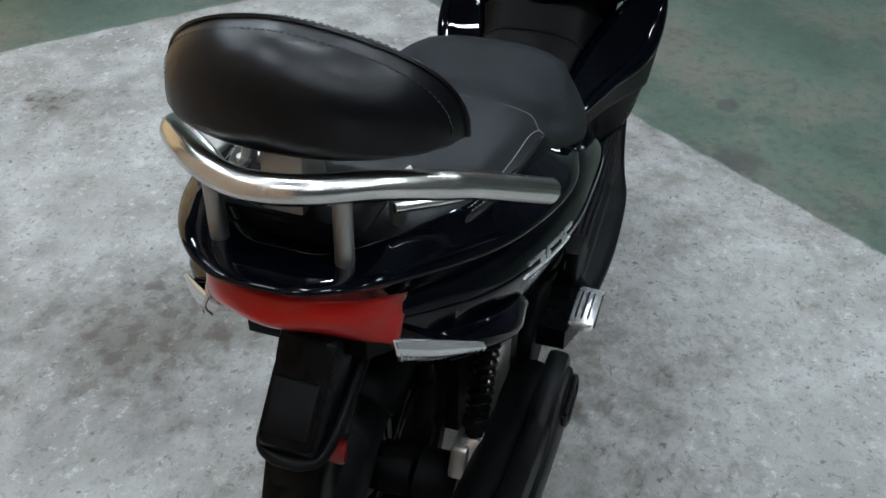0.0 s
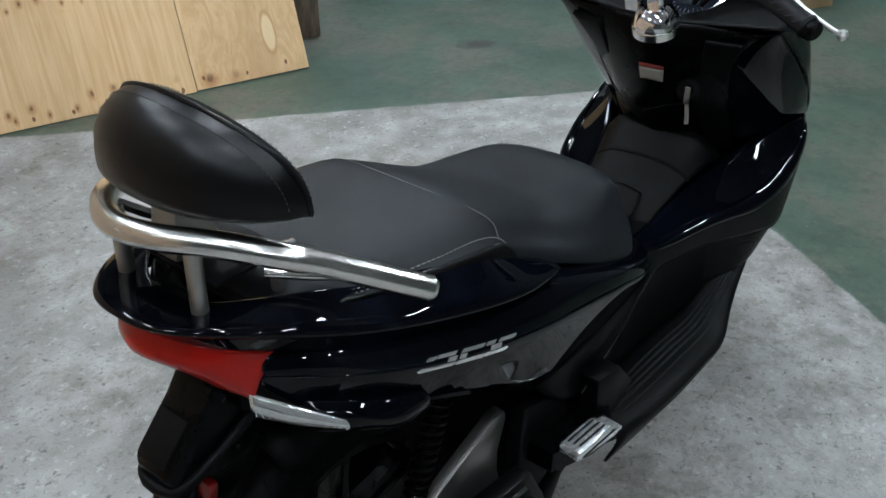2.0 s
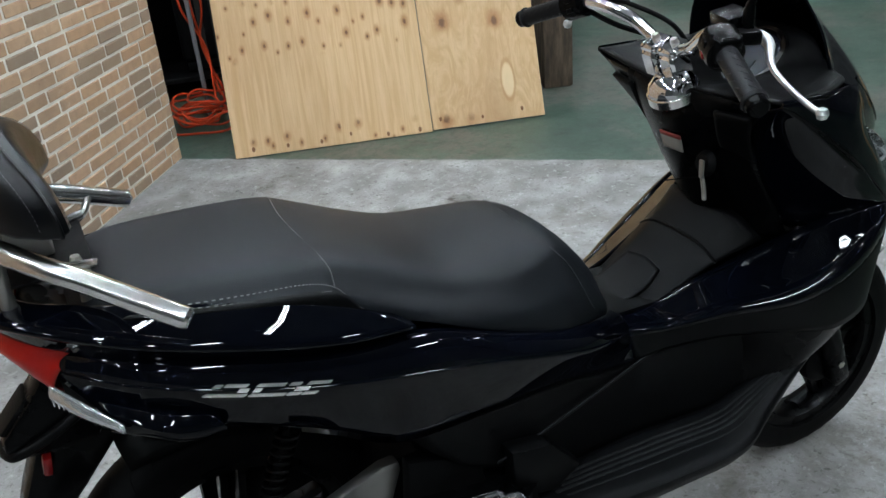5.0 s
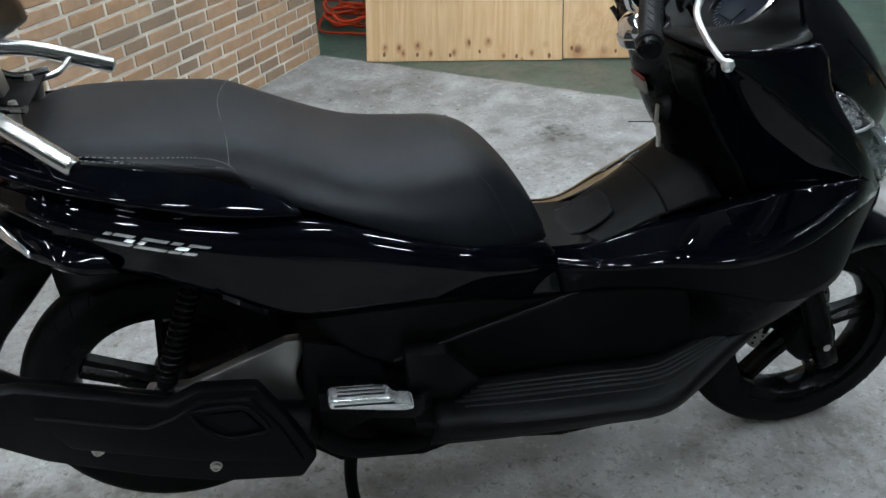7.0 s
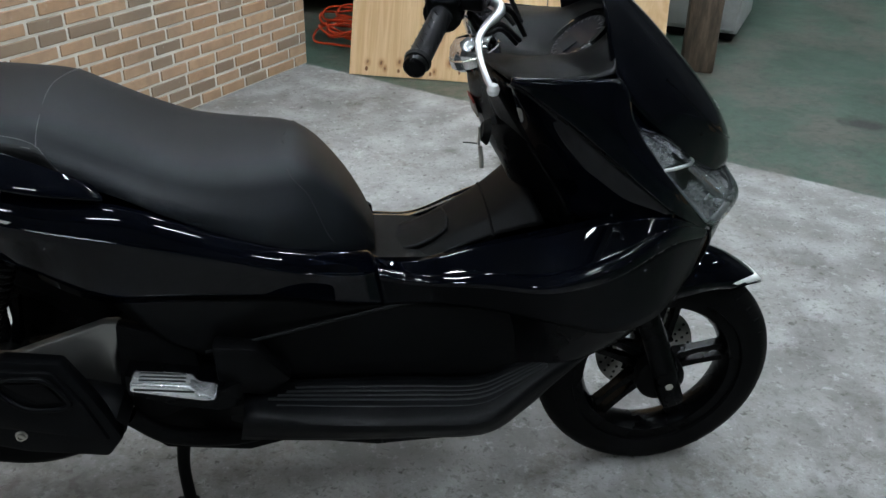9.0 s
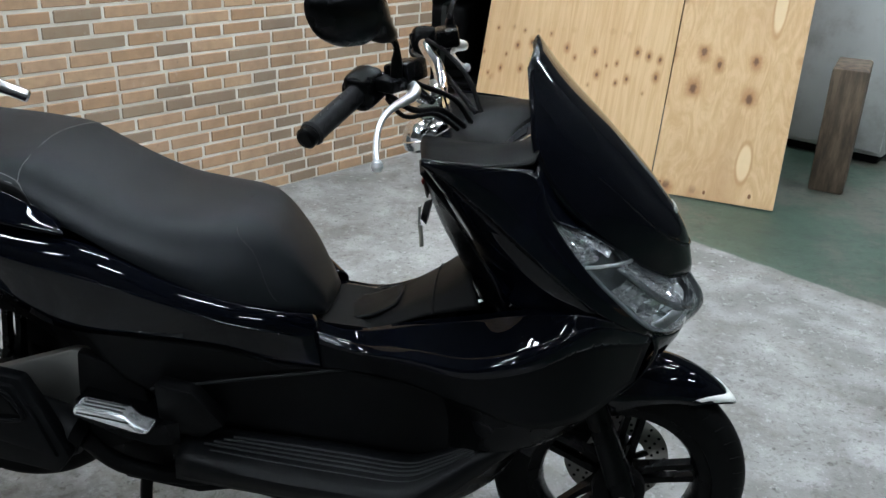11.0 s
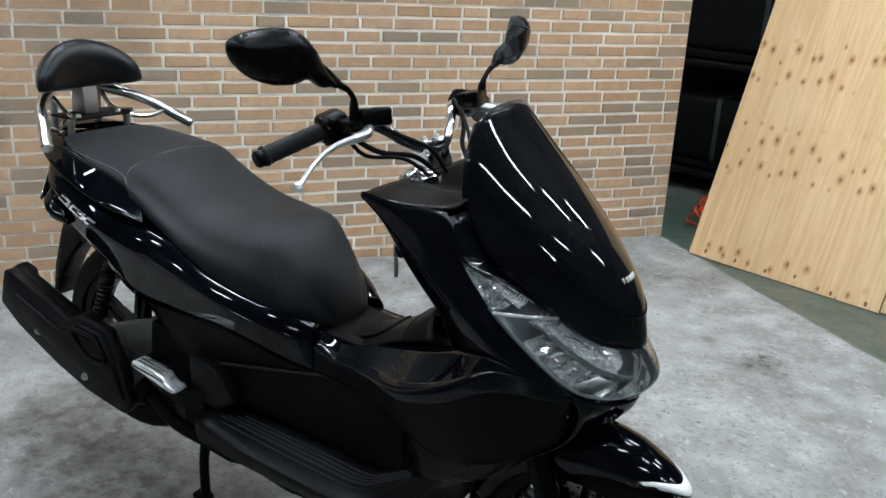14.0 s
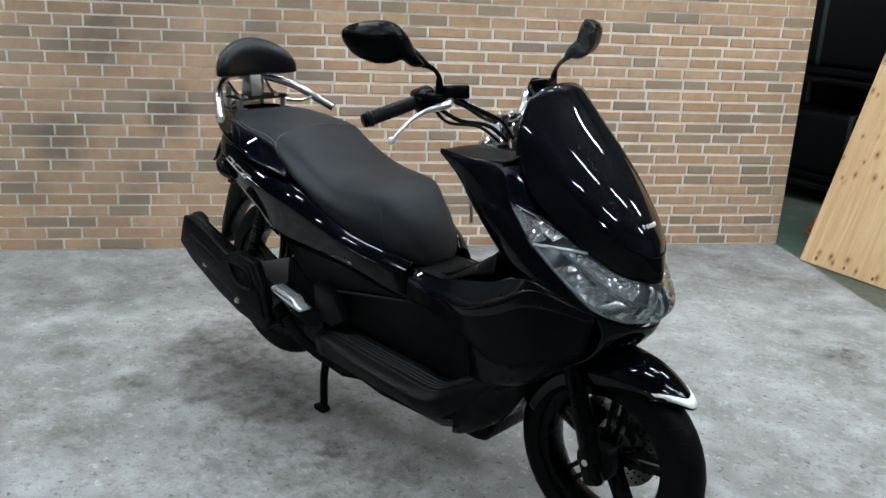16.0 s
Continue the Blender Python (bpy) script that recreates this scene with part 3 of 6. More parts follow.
def sided(name, curves, material, nu=24, nv=14, thick=0.004, label=""):
    """The same sheet on both sides of the scooter."""
    for c in (curves, flip(curves)):
        bm = surf(c, nu, nv)
        part(name, bm, material, SC, label, thick=thick)


def build_wheel(name, c, R, width, spokes, hub_w, disc, turn):
    wheel = part(name, lathe([(0.022, -hub_w), (0.036, -hub_w), (0.040, -hub_w * 0.4), (0.040, hub_w * 0.4), (0.036, hub_w), (0.022, hub_w)],
                             pose(*c, 90, 0, 0), 24), M_DARK, SC, "black five-spoke cast wheel")
    r0 = R - 0.075
    w = width / 2
    tyre = []
    for k in range(17):
        a = math.pi * (k / 16) * 1.16 - math.pi * 0.08
        tyre.append((r0 + 0.008 + 0.067 * max(math.sin(a), -0.05) ** 0.8 if math.sin(a) > 0 else r0 + 0.004, -w * math.cos(a) * (1.0 if 0.15 < k / 16 < 0.85 else 0.92)))
    tyre += [(r0, w * 0.6), (r0, -w * 0.6)]
    ty = part("tyre", lathe(tyre, pose(*c, 90, 0, 0), 72), M_RUBBER, wheel, "black rubber tyre with slanted grooves")
    rim = [(r0 + 0.008, -w * 0.78), (r0 + 0.008, -w * 0.66), (r0 - 0.012, -w * 0.55), (r0 - 0.022, 0), (r0 - 0.012, w * 0.55), (r0 + 0.008, w * 0.66),
           (r0 + 0.008, w * 0.78), (r0 - 0.020, w * 0.74), (r0 - 0.026, w * 0.5), (r0 - 0.030, 0), (r0 - 0.026, -w * 0.5), (r0 - 0.020, -w * 0.74)]
    part("rim", lathe(rim, pose(*c, 90, 0, 0), 56), M_SATIN, wheel)
    for k in range(spokes):
        bm = bmesh.new()
        for s in (-1, 1):
            a = math.radians(360 / spokes * k + turn)
            d, t = V(math.cos(a), 0, math.sin(a)), V(-math.sin(a), 0, math.cos(a))
            inner, outer = c + d * 0.034 + t * s * 0.011, c + d * (r0 - 0.02) + t * s * 0.015
            mid = inner.lerp(outer, 0.5) + t * s * 0.002
            secs = []
            for p, q in ((inner, 0.016), (mid, 0.011), (outer, 0.012)):
                secs.append([p + t * q * 0.55 + V(0, q, 0), p + t * q * 0.55 - V(0, q, 0), p - t * q * 0.55 - V(0, q, 0), p - t * q * 0.55 + V(0, q, 0)])
            loft(secs, True, bm)
        part("spoke", bm, M_SATIN, wheel)
    if disc:
        off = disc
        bm = lathe([(0.062, off - 0.002), (0.110, off - 0.002), (0.110, off + 0.002), (0.062, off + 0.002)], pose(*c, 90, 0, 0), 48)
        d = part("brake_disc", bm, M_DISC, wheel, "drilled steel brake disc")
        hb = bmesh.new()
        for k in range(24):
            a = 2 * math.pi * k / 24
            for r in (0.075, 0.088, 0.101):
                aa = a + (r - 0.088) * 6
                lathe([(0, 0.0032), (0.0036, 0.003), (0.0036, -0.003), (0, -0.0032)], pose(c.x + r * math.cos(aa), c.y - off, c.z + r * math.sin(aa), 90, 0, 0), 6, hb, close=False)
        tagged(part("drilled_holes", hb, M_DARK, d), kind="stuff")
        cb = bmesh.new()
        for k in range(5):
            a = 2 * math.pi * k / 5
            tube([c + V(0.03 * math.cos(a), -off, 0.03 * math.sin(a)), c + V(0.068 * math.cos(a + 0.3), -off, 0.068 * math.sin(a + 0.3))], 0.007, 6, bm=cb)
        tagged(part("disc_carrier", cb, M_DARK, d), kind="stuff")
    # slanted tread grooves
    gb = bmesh.new()
    for k in range(40):
        a = 2 * math.pi * k / 40
        for s in (-1, 1):
            pts = []
            for u in range(5):
                q = u / 4
                aa = a + q * 0.10 + (0.078 if s > 0 else 0)
                yy = 0.007 + q * w * 0.72
                rr = r0 + 0.0068 + 0.067 * math.sin(math.acos(yy / w)) ** 0.8
                pts.append(c + V(math.cos(aa) * rr, s * yy, math.sin(aa) * rr))
            tube(pts, 0.0017, 4, bm=gb)
    tagged(part("tread_groove", gb, M_GROOVE, ty), kind="stuff")
    return wheel


front_wheel = build_wheel("front_wheel", FW, 0.257, 0.094, 5, 0.05, -0.055, 10)
rear_wheel = build_wheel("rear_wheel", RW, 0.266, 0.104, 5, 0.06, 0, 11)

# fork legs
for s in (-1, 1):
    leg = part("fork_leg", tube([(0.668, s * 0.082, 0.235), (0.655, s * 0.082, 0.29), (0.60, s * 0.080, 0.43), (0.53, s * 0.078, 0.60)], [0.023, 0.027, 0.024, 0.022], 14, 14), M_SATIN, SC)
    part("axle_nut", lathe([(0, -0.014), (0.004, -0.014), (0.0045, -0.008), (0.0068, -0.007), (0.0072, -0.001), (0.009, 0), (0, 0)], pose(0.658, s * 0.110, 0.270, 90 * -s, 0, 0), 6), M_BOLT, leg, "bright axle nut")
    part("lower_lug", box((0.668, s * 0.088, 0.243), (0.05, 0.035, 0.07), 0.012, pose(0, 0, 0, 0, -20, 0)), M_SATIN, leg)
part("brake_caliper", box((0.565, 0.07, 0.30), (0.07, 0.05, 0.10), 0.015, pose(0, 0, 0, 0, 25, 0)), M_DARK, SC)
part("caliper_bracket", box((0.61, 0.06, 0.34), (0.03, 0.01, 0.05), 0.003), M_BOLT, SC)

part("hub_cap", lathe([(0, 0.012), (0.040, 0.010), (0.052, 0.0), (0.054, -0.02), (0, -0.02)], pose(0.657, -0.062, 0.255, 90, 0, 0), 28, close=False), M_DARK, SC)
# front mudguard: arc over the wheel
rows = []
for k in range(44):
    f = k / 43
    R = 0.288 + 0.004 * math.sin(math.pi * f)
    hw = 0.056 + 0.022 * min(1, k / 9) ** 0.7
    drop = 0.048 + 0.045 * min(1, max(0, (f - 0.06) / 0.3))
    row = []
    for j in range(17):
        u = -1 + 2 * j / 16
        a = math.radians(44.5 + 115 * f + 16 * (1 - f) * abs(u) ** 2.0)
        e = abs(u) ** 3.2
        row.append(FW + V(math.cos(a) * (R - drop * e), hw * u * (1 - 0.06 * abs(u) ** 4), math.sin(a) * (R - drop * e)))
    rows.append(row)
bm = bmesh.new()
grid_faces(bm, rows)
guard = part("front_mudguard", bm, M_GLOSS, SC, thick=0.004)
bm = bmesh.new()
grid_faces(bm, [[FW + (p - FW) * 1.010 for p in r] for r in rows[0:3]])
part("white_edge_strip", bm, M_WHITE, guard, "white reflective strip on the guard's tip", thick=0.002)
part("guard_lip", tube([FW + (p - FW) * 1.0 for p in rows[0]], 0.0028, 6), M_GLOSS, guard)

# rear mudguard and plate carrier
guard_r = part("rear_mudguard", prism([(-0.79, 0.80), (-0.80, 0.672), (-0.86, 0.668), (-0.908, 0.675), (-0.929, 0.692), (-0.924, 0.714), (-0.872, 0.768), (-0.850, 0.80)], -0.050, 0.022, 0.012), M_SATIN, SC)
part("mud_flap", prism([(-0.775, 0.665), (-0.84, 0.592), (-0.900, 0.528), (-0.943, 0.462), (-0.965, 0.40), (-0.982, 0.405), (-0.962, 0.50), (-0.925, 0.60), (-0.900, 0.655), (-0.888, 0.690), (-0.80, 0.695)], -0.040, 0.030, 0.010), M_SATIN, guard_r)
part("plate_recess", prism([(-0.926, 0.718), (-0.884, 0.762), (-0.874, 0.756), (-0.915, 0.712)], -0.040, 0.012, 0.003), M_DARK, SC)
part("plate_rib", tube([(-0.80, -0.056, 0.738), (-0.87, -0.054, 0.702), (-0.912, -0.048, 0.686), (-0.925, -0.030, 0.682), (-0.927, -0.014, 0.682), (-0.925, 0.002, 0.682), (-0.912, 0.020, 0.686), (-0.87, 0.026, 0.702), (-0.80, 0.028, 0.738)], 0.008, 10, 50), M_MATTE, SC)
part("rear_reflector", box((-0.880, -0.042, 0.660), (0.014, 0.04, 0.03), 0.005, pose(0, 0, 0, 0, 10, 0)), M_REDDARK, SC, "small dark red reflector")
part("mudguard_bolt", lathe([(0, 0.004), (0.006, 0.003), (0.008, 0), (0, 0)], pose(-0.962, 0.040, 0.545, 0, -100, 0), 10, close=False), M_BOLT, SC)
inner = [[(-0.46, -0.07, 0.56), (-0.46, -0.05, 0.60), (-0.46, 0, 0.61)],
         [(-0.60, -0.075, 0.63), (-0.60, -0.05, 0.67), (-0.60, 0, 0.68)],
         [(-0.78, -0.078, 0.62), (-0.79, -0.05, 0.655), (-0.79, 0, 0.665)]]
part("inner_mudguard", surf(both(inner), 15, 12), M_MATTE, SC, thick=0.005)
part("under_tail", loft([[V(x, y, z) for y, z in ((-w, b), (-w, t), (w, t), (w, b))] for x, w, b, t in
     ((-0.83, 0.07, 0.76, 0.86), (-0.7, 0.12, 0.70, 0.84), (-0.5, 0.14, 0.62, 0.80), (-0.3, 0.13, 0.50, 0.72), (-0.05, 0.09, 0.40, 0.60), (0.30, 0.08, 0.36, 0.58))]), M_MATTE, SC, smooth=False)

# tail: upper rim, side panels
TOP = [(-0.40, -0.176, 0.802), (-0.48, -0.180, 0.842), (-0.57, -0.170, 0.872), (-0.70, -0.140, 0.897), (-0.80, -0.096, 0.910), (-0.846, -0.046, 0.908), (-0.852, 0, 0.908)]
RIDGE = [(-0.372, -0.206, 0.784), (-0.48, -0.224, 0.808), (-0.60, -0.217, 0.838), (-0.73, -0.185, 0.870), (-0.842, -0.125, 0.900), (-0.906, -0.061, 0.911), (-0.920, 0, 0.914)]
UNDER = [(-0.385, -0.195, 0.776), (-0.48, -0.203, 0.786), (-0.60, -0.195, 0.812), (-0.73, -0.162, 0.840), (-0.838, -0.108, 0.870), (-0.886, -0.055, 0.886), (-0.898, 0, 0.890)]


def between(a, b, u, lift=0.0):
    return [tuple(V(*p).lerp(V(*q), u) + V(0, 0, lift)) for p, q in zip(a, b)]


tail = [TOP, between(TOP, RIDGE, 0.30, 0.0015), between(TOP, RIDGE, 0.62, 0.0025), between(TOP, RIDGE, 0.88, 0.0020), between(RIDGE, UNDER, 0.05), between(RIDGE, UNDER, 0.22), between(RIDGE, UNDER, 0.6), UNDER]
part("tail_cowl", surf(both(tail), 81, 36), M_GLOSS, SC, thick=0.004)
deck = [[(-0.70, -0.134, 0.890), (-0.70, -0.07, 0.885), (-0.70, 0, 0.88)], [(-0.80, -0.092, 0.903), (-0.80, -0.055, 0.876), (-0.80, 0, 0.872)], [(-0.846, -0.044, 0.904), (-0.850, -0.03, 0.896), (-0.852, 0, 0.894)]]
part("tail_deck", surf(both(deck), 17, 10), M_SATIN, SC, thick=0.004)

def rolled(top, shoulder, low, flat=0.0):
    """Sections that curve from the top edge over the shoulder and fall to the low edge; flat: how far the top runs straight."""
    out = [[] for _ in range(8)]
    for p, q, b in zip(top, shoulder, low):
        p, q, b = V(*p), V(*q), V(*b)
        p2 = p.lerp(q + (p - q).normalized() * 0.016, flat)
        row = [p] if flat else []
        for k in range(6 if flat else 7):
            a = math.radians(90) * k / (5 if flat else 6)
            row.append(V(p2.x + (q.x - p2.x) * math.sin(a), p2.y + (q.y - p2.y) * math.sin(a), p2.z + (q.z - p2.z) * (1 - math.cos(a))))
        row.append(b)
        for k, v in enumerate(row):
            out[k].append(tuple(v))
    return out


PANEL = rolled(
    [(-0.815, -0.094, 0.852), (-0.74, -0.152, 0.842), (-0.60, -0.186, 0.812), (-0.48, -0.192, 0.785), (-0.35, -0.188, 0.762), (-0.20, -0.186, 0.706), (-0.08, -0.168, 0.662), (0.00, -0.132, 0.634), (0.045, -0.092, 0.612)],
    [(-0.830, -0.106, 0.820), (-0.74, -0.176, 0.802), (-0.62, -0.212, 0.770), (-0.48, -0.230, 0.734), (-0.33, -0.230, 0.698), (-0.20, -0.223, 0.668), (-0.09, -0.204, 0.630), (0.00, -0.168, 0.598), (0.06, -0.128, 0.578)],
    [(-0.775, -0.160, 0.752), (-0.70, -0.180, 0.735), (-0.62, -0.190, 0.705), (-0.52, -0.196, 0.655), (-0.41, -0.201, 0.596), (-0.25, -0.198, 0.588), (-0.12, -0.184, 0.576), (-0.01, -0.155, 0.538), (0.07, -0.138, 0.523)])
sided("side_panel", PANEL, M_GLOSS, 60, 40)
# indicator wing under the tail
sided("indicator_housing", [
    [(-0.80, -0.125, 0.79), (-0.73, -0.18, 0.775), (-0.66, -0.196, 0.75)],
    [(-0.79, -0.155, 0.775), (-0.725, -0.205, 0.752), (-0.655, -0.205, 0.735)],
    [(-0.775, -0.172, 0.752), (-0.71, -0.20, 0.728), (-0.65, -0.20, 0.722)],
    [(-0.79, -0.15, 0.748), (-0.72, -0.17, 0.725), (-0.66, -0.18, 0.722)]], M_GLOSS, 14, 10)

# lamps at the tail
red = [[(-0.790, -0.112, 0.848), (-0.838, -0.098, 0.868), (-0.878, -0.054, 0.884), (-0.892, 0, 0.886)],
       [(-0.822, -0.110, 0.832), (-0.864, -0.086, 0.846), (-0.893, -0.046, 0.856), (-0.906, 0, 0.858)],
       [(-0.838, -0.110, 0.808), (-0.860, -0.076, 0.818), (-0.868, -0.038, 0.824), (-0.872, 0, 0.826)],
       [(-0.830, -0.100, 0.788), (-0.832, -0.072, 0.800), (-0.832, -0.04, 0.808), (-0.832, 0, 0.810)]]
part("tail_light", surf(both(red), 33, 12), M_RED, SC, "wraparound red tail light", thick=0.004)
for s in (-1, 1):
    sig = [[(-0.842, s * 0.104, 0.812), (-0.814, s * 0.137, 0.795), (-0.772, s * 0.181, 0.768)],
           [(-0.846, s * 0.110, 0.796), (-0.817, s * 0.144, 0.780), (-0.772, s * 0.186, 0.761)],
           [(-0.838, s * 0.108, 0.778), (-0.811, s * 0.142, 0.766), (-0.772, s * 0.182, 0.756)]]
    so = part("rear_indicator", surf(sig, 16, 8), M_SIGNAL, SC, "clear-lensed rear indicator", thick=0.003)
    rb = bmesh.new()
    for k in range(15):
        u = 0.04 + 0.92 * k / 14
        p = V(-0.8465, s * 0.1105, 0.791).lerp(V(-0.7725, s * 0.1862, 0.760), u) + V(-0.0012, s * 0.0012, 0.003 * u * (1 - u))
        tube([p + V(0.001, 0, 0.0045 * (1 - u)), p + V(0.001, 0, -0.006 + 0.003 * u)], 0.0011, 5, bm=rb)
    part("lens_rib", rb, M_SIGNAL, so)

# silver badge on the side panels: slanted bars
panel_skin = surf(PANEL, 60, 40)
panel_skin.normal_update()
tree = BVHTree.FromBMesh(panel_skin)


def on_panel(x, z, s):
    """A place on the side panel's skin, and its outward direction."""
    hit, normal, _, _ = tree.ray_cast(V(x, -0.6, z), V(0, 1, 0))
    normal = normal if normal.y < 0 else -normal
    return V(hit.x, -s * hit.y, hit.z), V(normal.x, -s * normal.y, normal.z)


for s in (-1, 1):
    a, b = V(-0.672, 0, 0.793), V(-0.508, 0, 0.752)
    d, up = (b - a).normalized(), V(0.20, 0, 1).normalized()
    for u0, wd, lift in ((0.000, 0.050, -0.0060), (0.012, 0.010, 0.0048), (0.042, 0.012, 0.0000), (0.026, 0.028, 0.0056), (0.056, 0.044, -0.0060), (0.061, 0.009, 0.0000), (0.066, 0.036, 0.0056), (0.104, 0.016, -0.0056), (0.114, 0.018, 0.0000), (0.108, 0.014, 0.0056), (0.132, 0.030, 0.0056), (0.124, 0.018, -0.0056)):
        low, high = a + d * u0 + up * (lift - 0.0019), a + d * (u0 + 0.005) + up * (lift + 0.0019)
        base, face = [], []
        for q in (low, low + d * wd, high + d * wd, high):
            p, nn = on_panel(q.x, q.z, s)
            base.append(p)
            face.append(p + nn * 0.0042)
        part("badge_stroke", loft([base, face]), M_SILVER, SC, "slanted silver badge stroke", smooth=False)

# seat
seat_rows = []
for x, zt, ht, ze, hl, zl in ((-0.795, 0.893, 0.070, 0.888, 0.080, 0.880), (-0.775, 0.908, 0.105, 0.898, 0.118, 0.882), (-0.72, 0.917, 0.135, 0.902, 0.150, 0.885), (-0.62, 0.915, 0.148, 0.892, 0.166, 0.866),
                              (-0.54, 0.908, 0.154, 0.884, 0.175, 0.848), (-0.475, 0.900, 0.154, 0.874, 0.178, 0.828), (-0.42, 0.880, 0.150, 0.848, 0.180, 0.802),
                              (-0.35, 0.848, 0.150, 0.815, 0.186, 0.775), (-0.27, 0.815, 0.158, 0.785, 0.192, 0.738), (-0.18, 0.806, 0.160, 0.765, 0.190, 0.698),
                              (-0.10, 0.803, 0.140, 0.760, 0.178, 0.664), (-0.05, 0.782, 0.115, 0.742, 0.155, 0.645), (0.0, 0.727, 0.090, 0.700, 0.125, 0.625),
                              (0.035, 0.672, 0.068, 0.655, 0.095, 0.61), (0.058, 0.622, 0.045, 0.615, 0.06, 0.598)):
    half = [(0, zt), (0.55 * ht, zt - 0.10 * (zt - ze)), (0.9 * ht, zt - 0.45 * (zt - ze)), (ht + 0.008, ze - 0.006), (0.5 * (ht + hl) + 0.012, 0.5 * (ze + zl)), (hl, zl), (hl - 0.02, zl - 0.006)]
    half = spline([(x, y, z) for y, z in half], 19)
    seat_rows.append([V(p.x, -p.y, p.z) for p in reversed(half[1:])] + half)
cols = [spline([r[j] for r in seat_rows], 64) for j in range(len(seat_rows[0]))]
rows = [[c[i] for c in cols] for i in range(64)]
bm = bmesh.new()
vs = grid_faces(bm, rows)
bm.faces.new(vs[0])
bm.faces.new(vs[-1])
bmesh.ops.recalc_face_normals(bm, faces=bm.faces)
seat = part("seat", bm, M_SEAT, SC, "dark grey vinyl seat with pale stitching")


def seat_point(i, j):
    """A place on the seat's skin: along from 0 to 1, across from -1 to 1."""
    r = rows[min(int(i * 63), 63)]
    return r[min(max(int((j + 1) / 2 * (len(r) - 1)), 0), len(r) - 1)]


def thread(fs, name="stitching", material=None):
    b = bmesh.new()
    pts = [seat_point(i, j) + V(0, 0, 0.0012) for i, j in fs]
    pts = spline(pts, 170)
    for k in range(0, 168, 2):
        tube([pts[k], pts[k + 1]], 0.0008, 4, bm=b)
    part(name, b, material or M_STITCH, seat)


HEM = [(0.05, 0.37), (0.10, 0.43), (0.17, 0.48), (0.25, 0.50), (0.33, 0.50), (0.375, 0.52), (0.41, 0.67), (0.45, 0.86)]
for s in (-1, 1):
    for q in (0.0, 0.06):
        thread([(i, s * (j + q)) for i, j in HEM])
    thread([(0.73, s * 0.02), (0.745, s * 0.3), (0.78, s * 0.5), (0.84, s * 0.72), (0.90, s * 0.9)], "front_seam", M_PADTHREAD)
    # black skirt of the rear seat below the hem
    mid = len(rows[0]) // 2
    skirt = []
    for k in range(25):
        i = 0.05 + 0.40 * k / 24
        j0 = spline([(a, b, 0) for a, b in HEM], 200)
        hem = min(j0, key=lambda p: abs(p.x - i)).y + 0.075
        r = rows[min(int(i * 63), 63)]
        line = []
        for q in range(9):
            j = min(1.0, hem + (1 - hem) * q / 8) * mid
            a, b = r[mid + s * int(j)], r[mid + s * min(int(j) + 1, mid)]
            p = a.lerp(b, j - int(j))
            line.append(p + V(0, s * 0.0016 if p.y * s > 0 else -s * 0.0016, 0.0004))
        skirt.append(line)
    bm = bmesh.new()
    grid_faces(bm, skirt)
    part("seat_skirt", bm, M_MATTE, seat, "black side skirt of the rear seat", thick=0.002)
thread([(0.380, -0.53), (0.37, -0.3), (0.365, 0), (0.37, 0.3), (0.380, 0.53)])

# tunnel between seat and shield
tun = [[(0.02, -0.082, 0.600), (0.02, -0.04, 0.606), (0.02, 0, 0.608)], [(0.08, -0.084, 0.574), (0.08, -0.05, 0.582), (0.08, 0, 0.584)],
       [(0.14, -0.086, 0.578), (0.14, -0.05, 0.588), (0.14, 0, 0.590)], [(0.20, -0.092, 0.606), (0.20, -0.058, 0.621), (0.20, 0, 0.625)],
       [(0.27, -0.105, 0.640), (0.270, -0.066, 0.664), (0.268, 0, 0.670)], [(0.36, -0.130, 0.674), (0.338, -0.085, 0.716), (0.33, 0, 0.724)]]
part("tunnel_cover", surf(both(tun), 25, 24), M_MATTE, SC, thick=0.004)
lid = [[(0.075, -0.048, 0.586), (0.075, 0, 0.587)], [(0.12, -0.052, 0.588), (0.12, 0, 0.590)], [(0.165, -0.053, 0.606), (0.168, 0, 0.609)], [(0.195, -0.045, 0.624), (0.20, 0, 0.629)]]
part("fuel_lid", surf(both(lid), 15, 14), M_MATTE, SC, "flush black fuel lid", thick=0.008)
part("tunnel_seam", tube([(0.272, -0.108, 0.641), (0.268, -0.066, 0.665), (0.266, 0, 0.671), (0.268, 0.066, 0.665), (0.272, 0.108, 0.641)], 0.003, 6, 24), M_DARK, SC)

# gloss flank from the tunnel to the chin
flank_top = [(0.03, -0.082, 0.600), (0.12, -0.086, 0.584), (0.24, -0.100, 0.620), (0.36, -0.130, 0.662), (0.47, -0.185, 0.712), (0.557, -0.223, 0.726), (0.658, -0.144, 0.656)]
flank_out = [(0.055, -0.126, 0.576), (0.145, -0.145, 0.568), (0.245, -0.188, 0.586), (0.35, -0.236, 0.600), (0.455, -0.253, 0.640), (0.556, -0.232, 0.690), (0.664, -0.140, 0.650)]
flank_low = [(0.07, -0.138, 0.523), (0.15, -0.139, 0.522), (0.25, -0.172, 0.526), (0.374, -0.223, 0.520), (0.462, -0.236, 0.505), (0.555, -0.216, 0.520), (0.645, -0.136, 0.560)]
flank = rolled(flank_top, flank_out, flank_low, 0.8)
sided("front_flank", flank[:-1] + [between(flank[-2], flank[-1], 0.10)], M_GLOSS, 60, 36)
sided("flank_lower", [between(flank[-2], flank[-1], 0.06), between(flank[-2], flank[-1], 0.5), flank[-1]], M_FLANK, 44, 10)

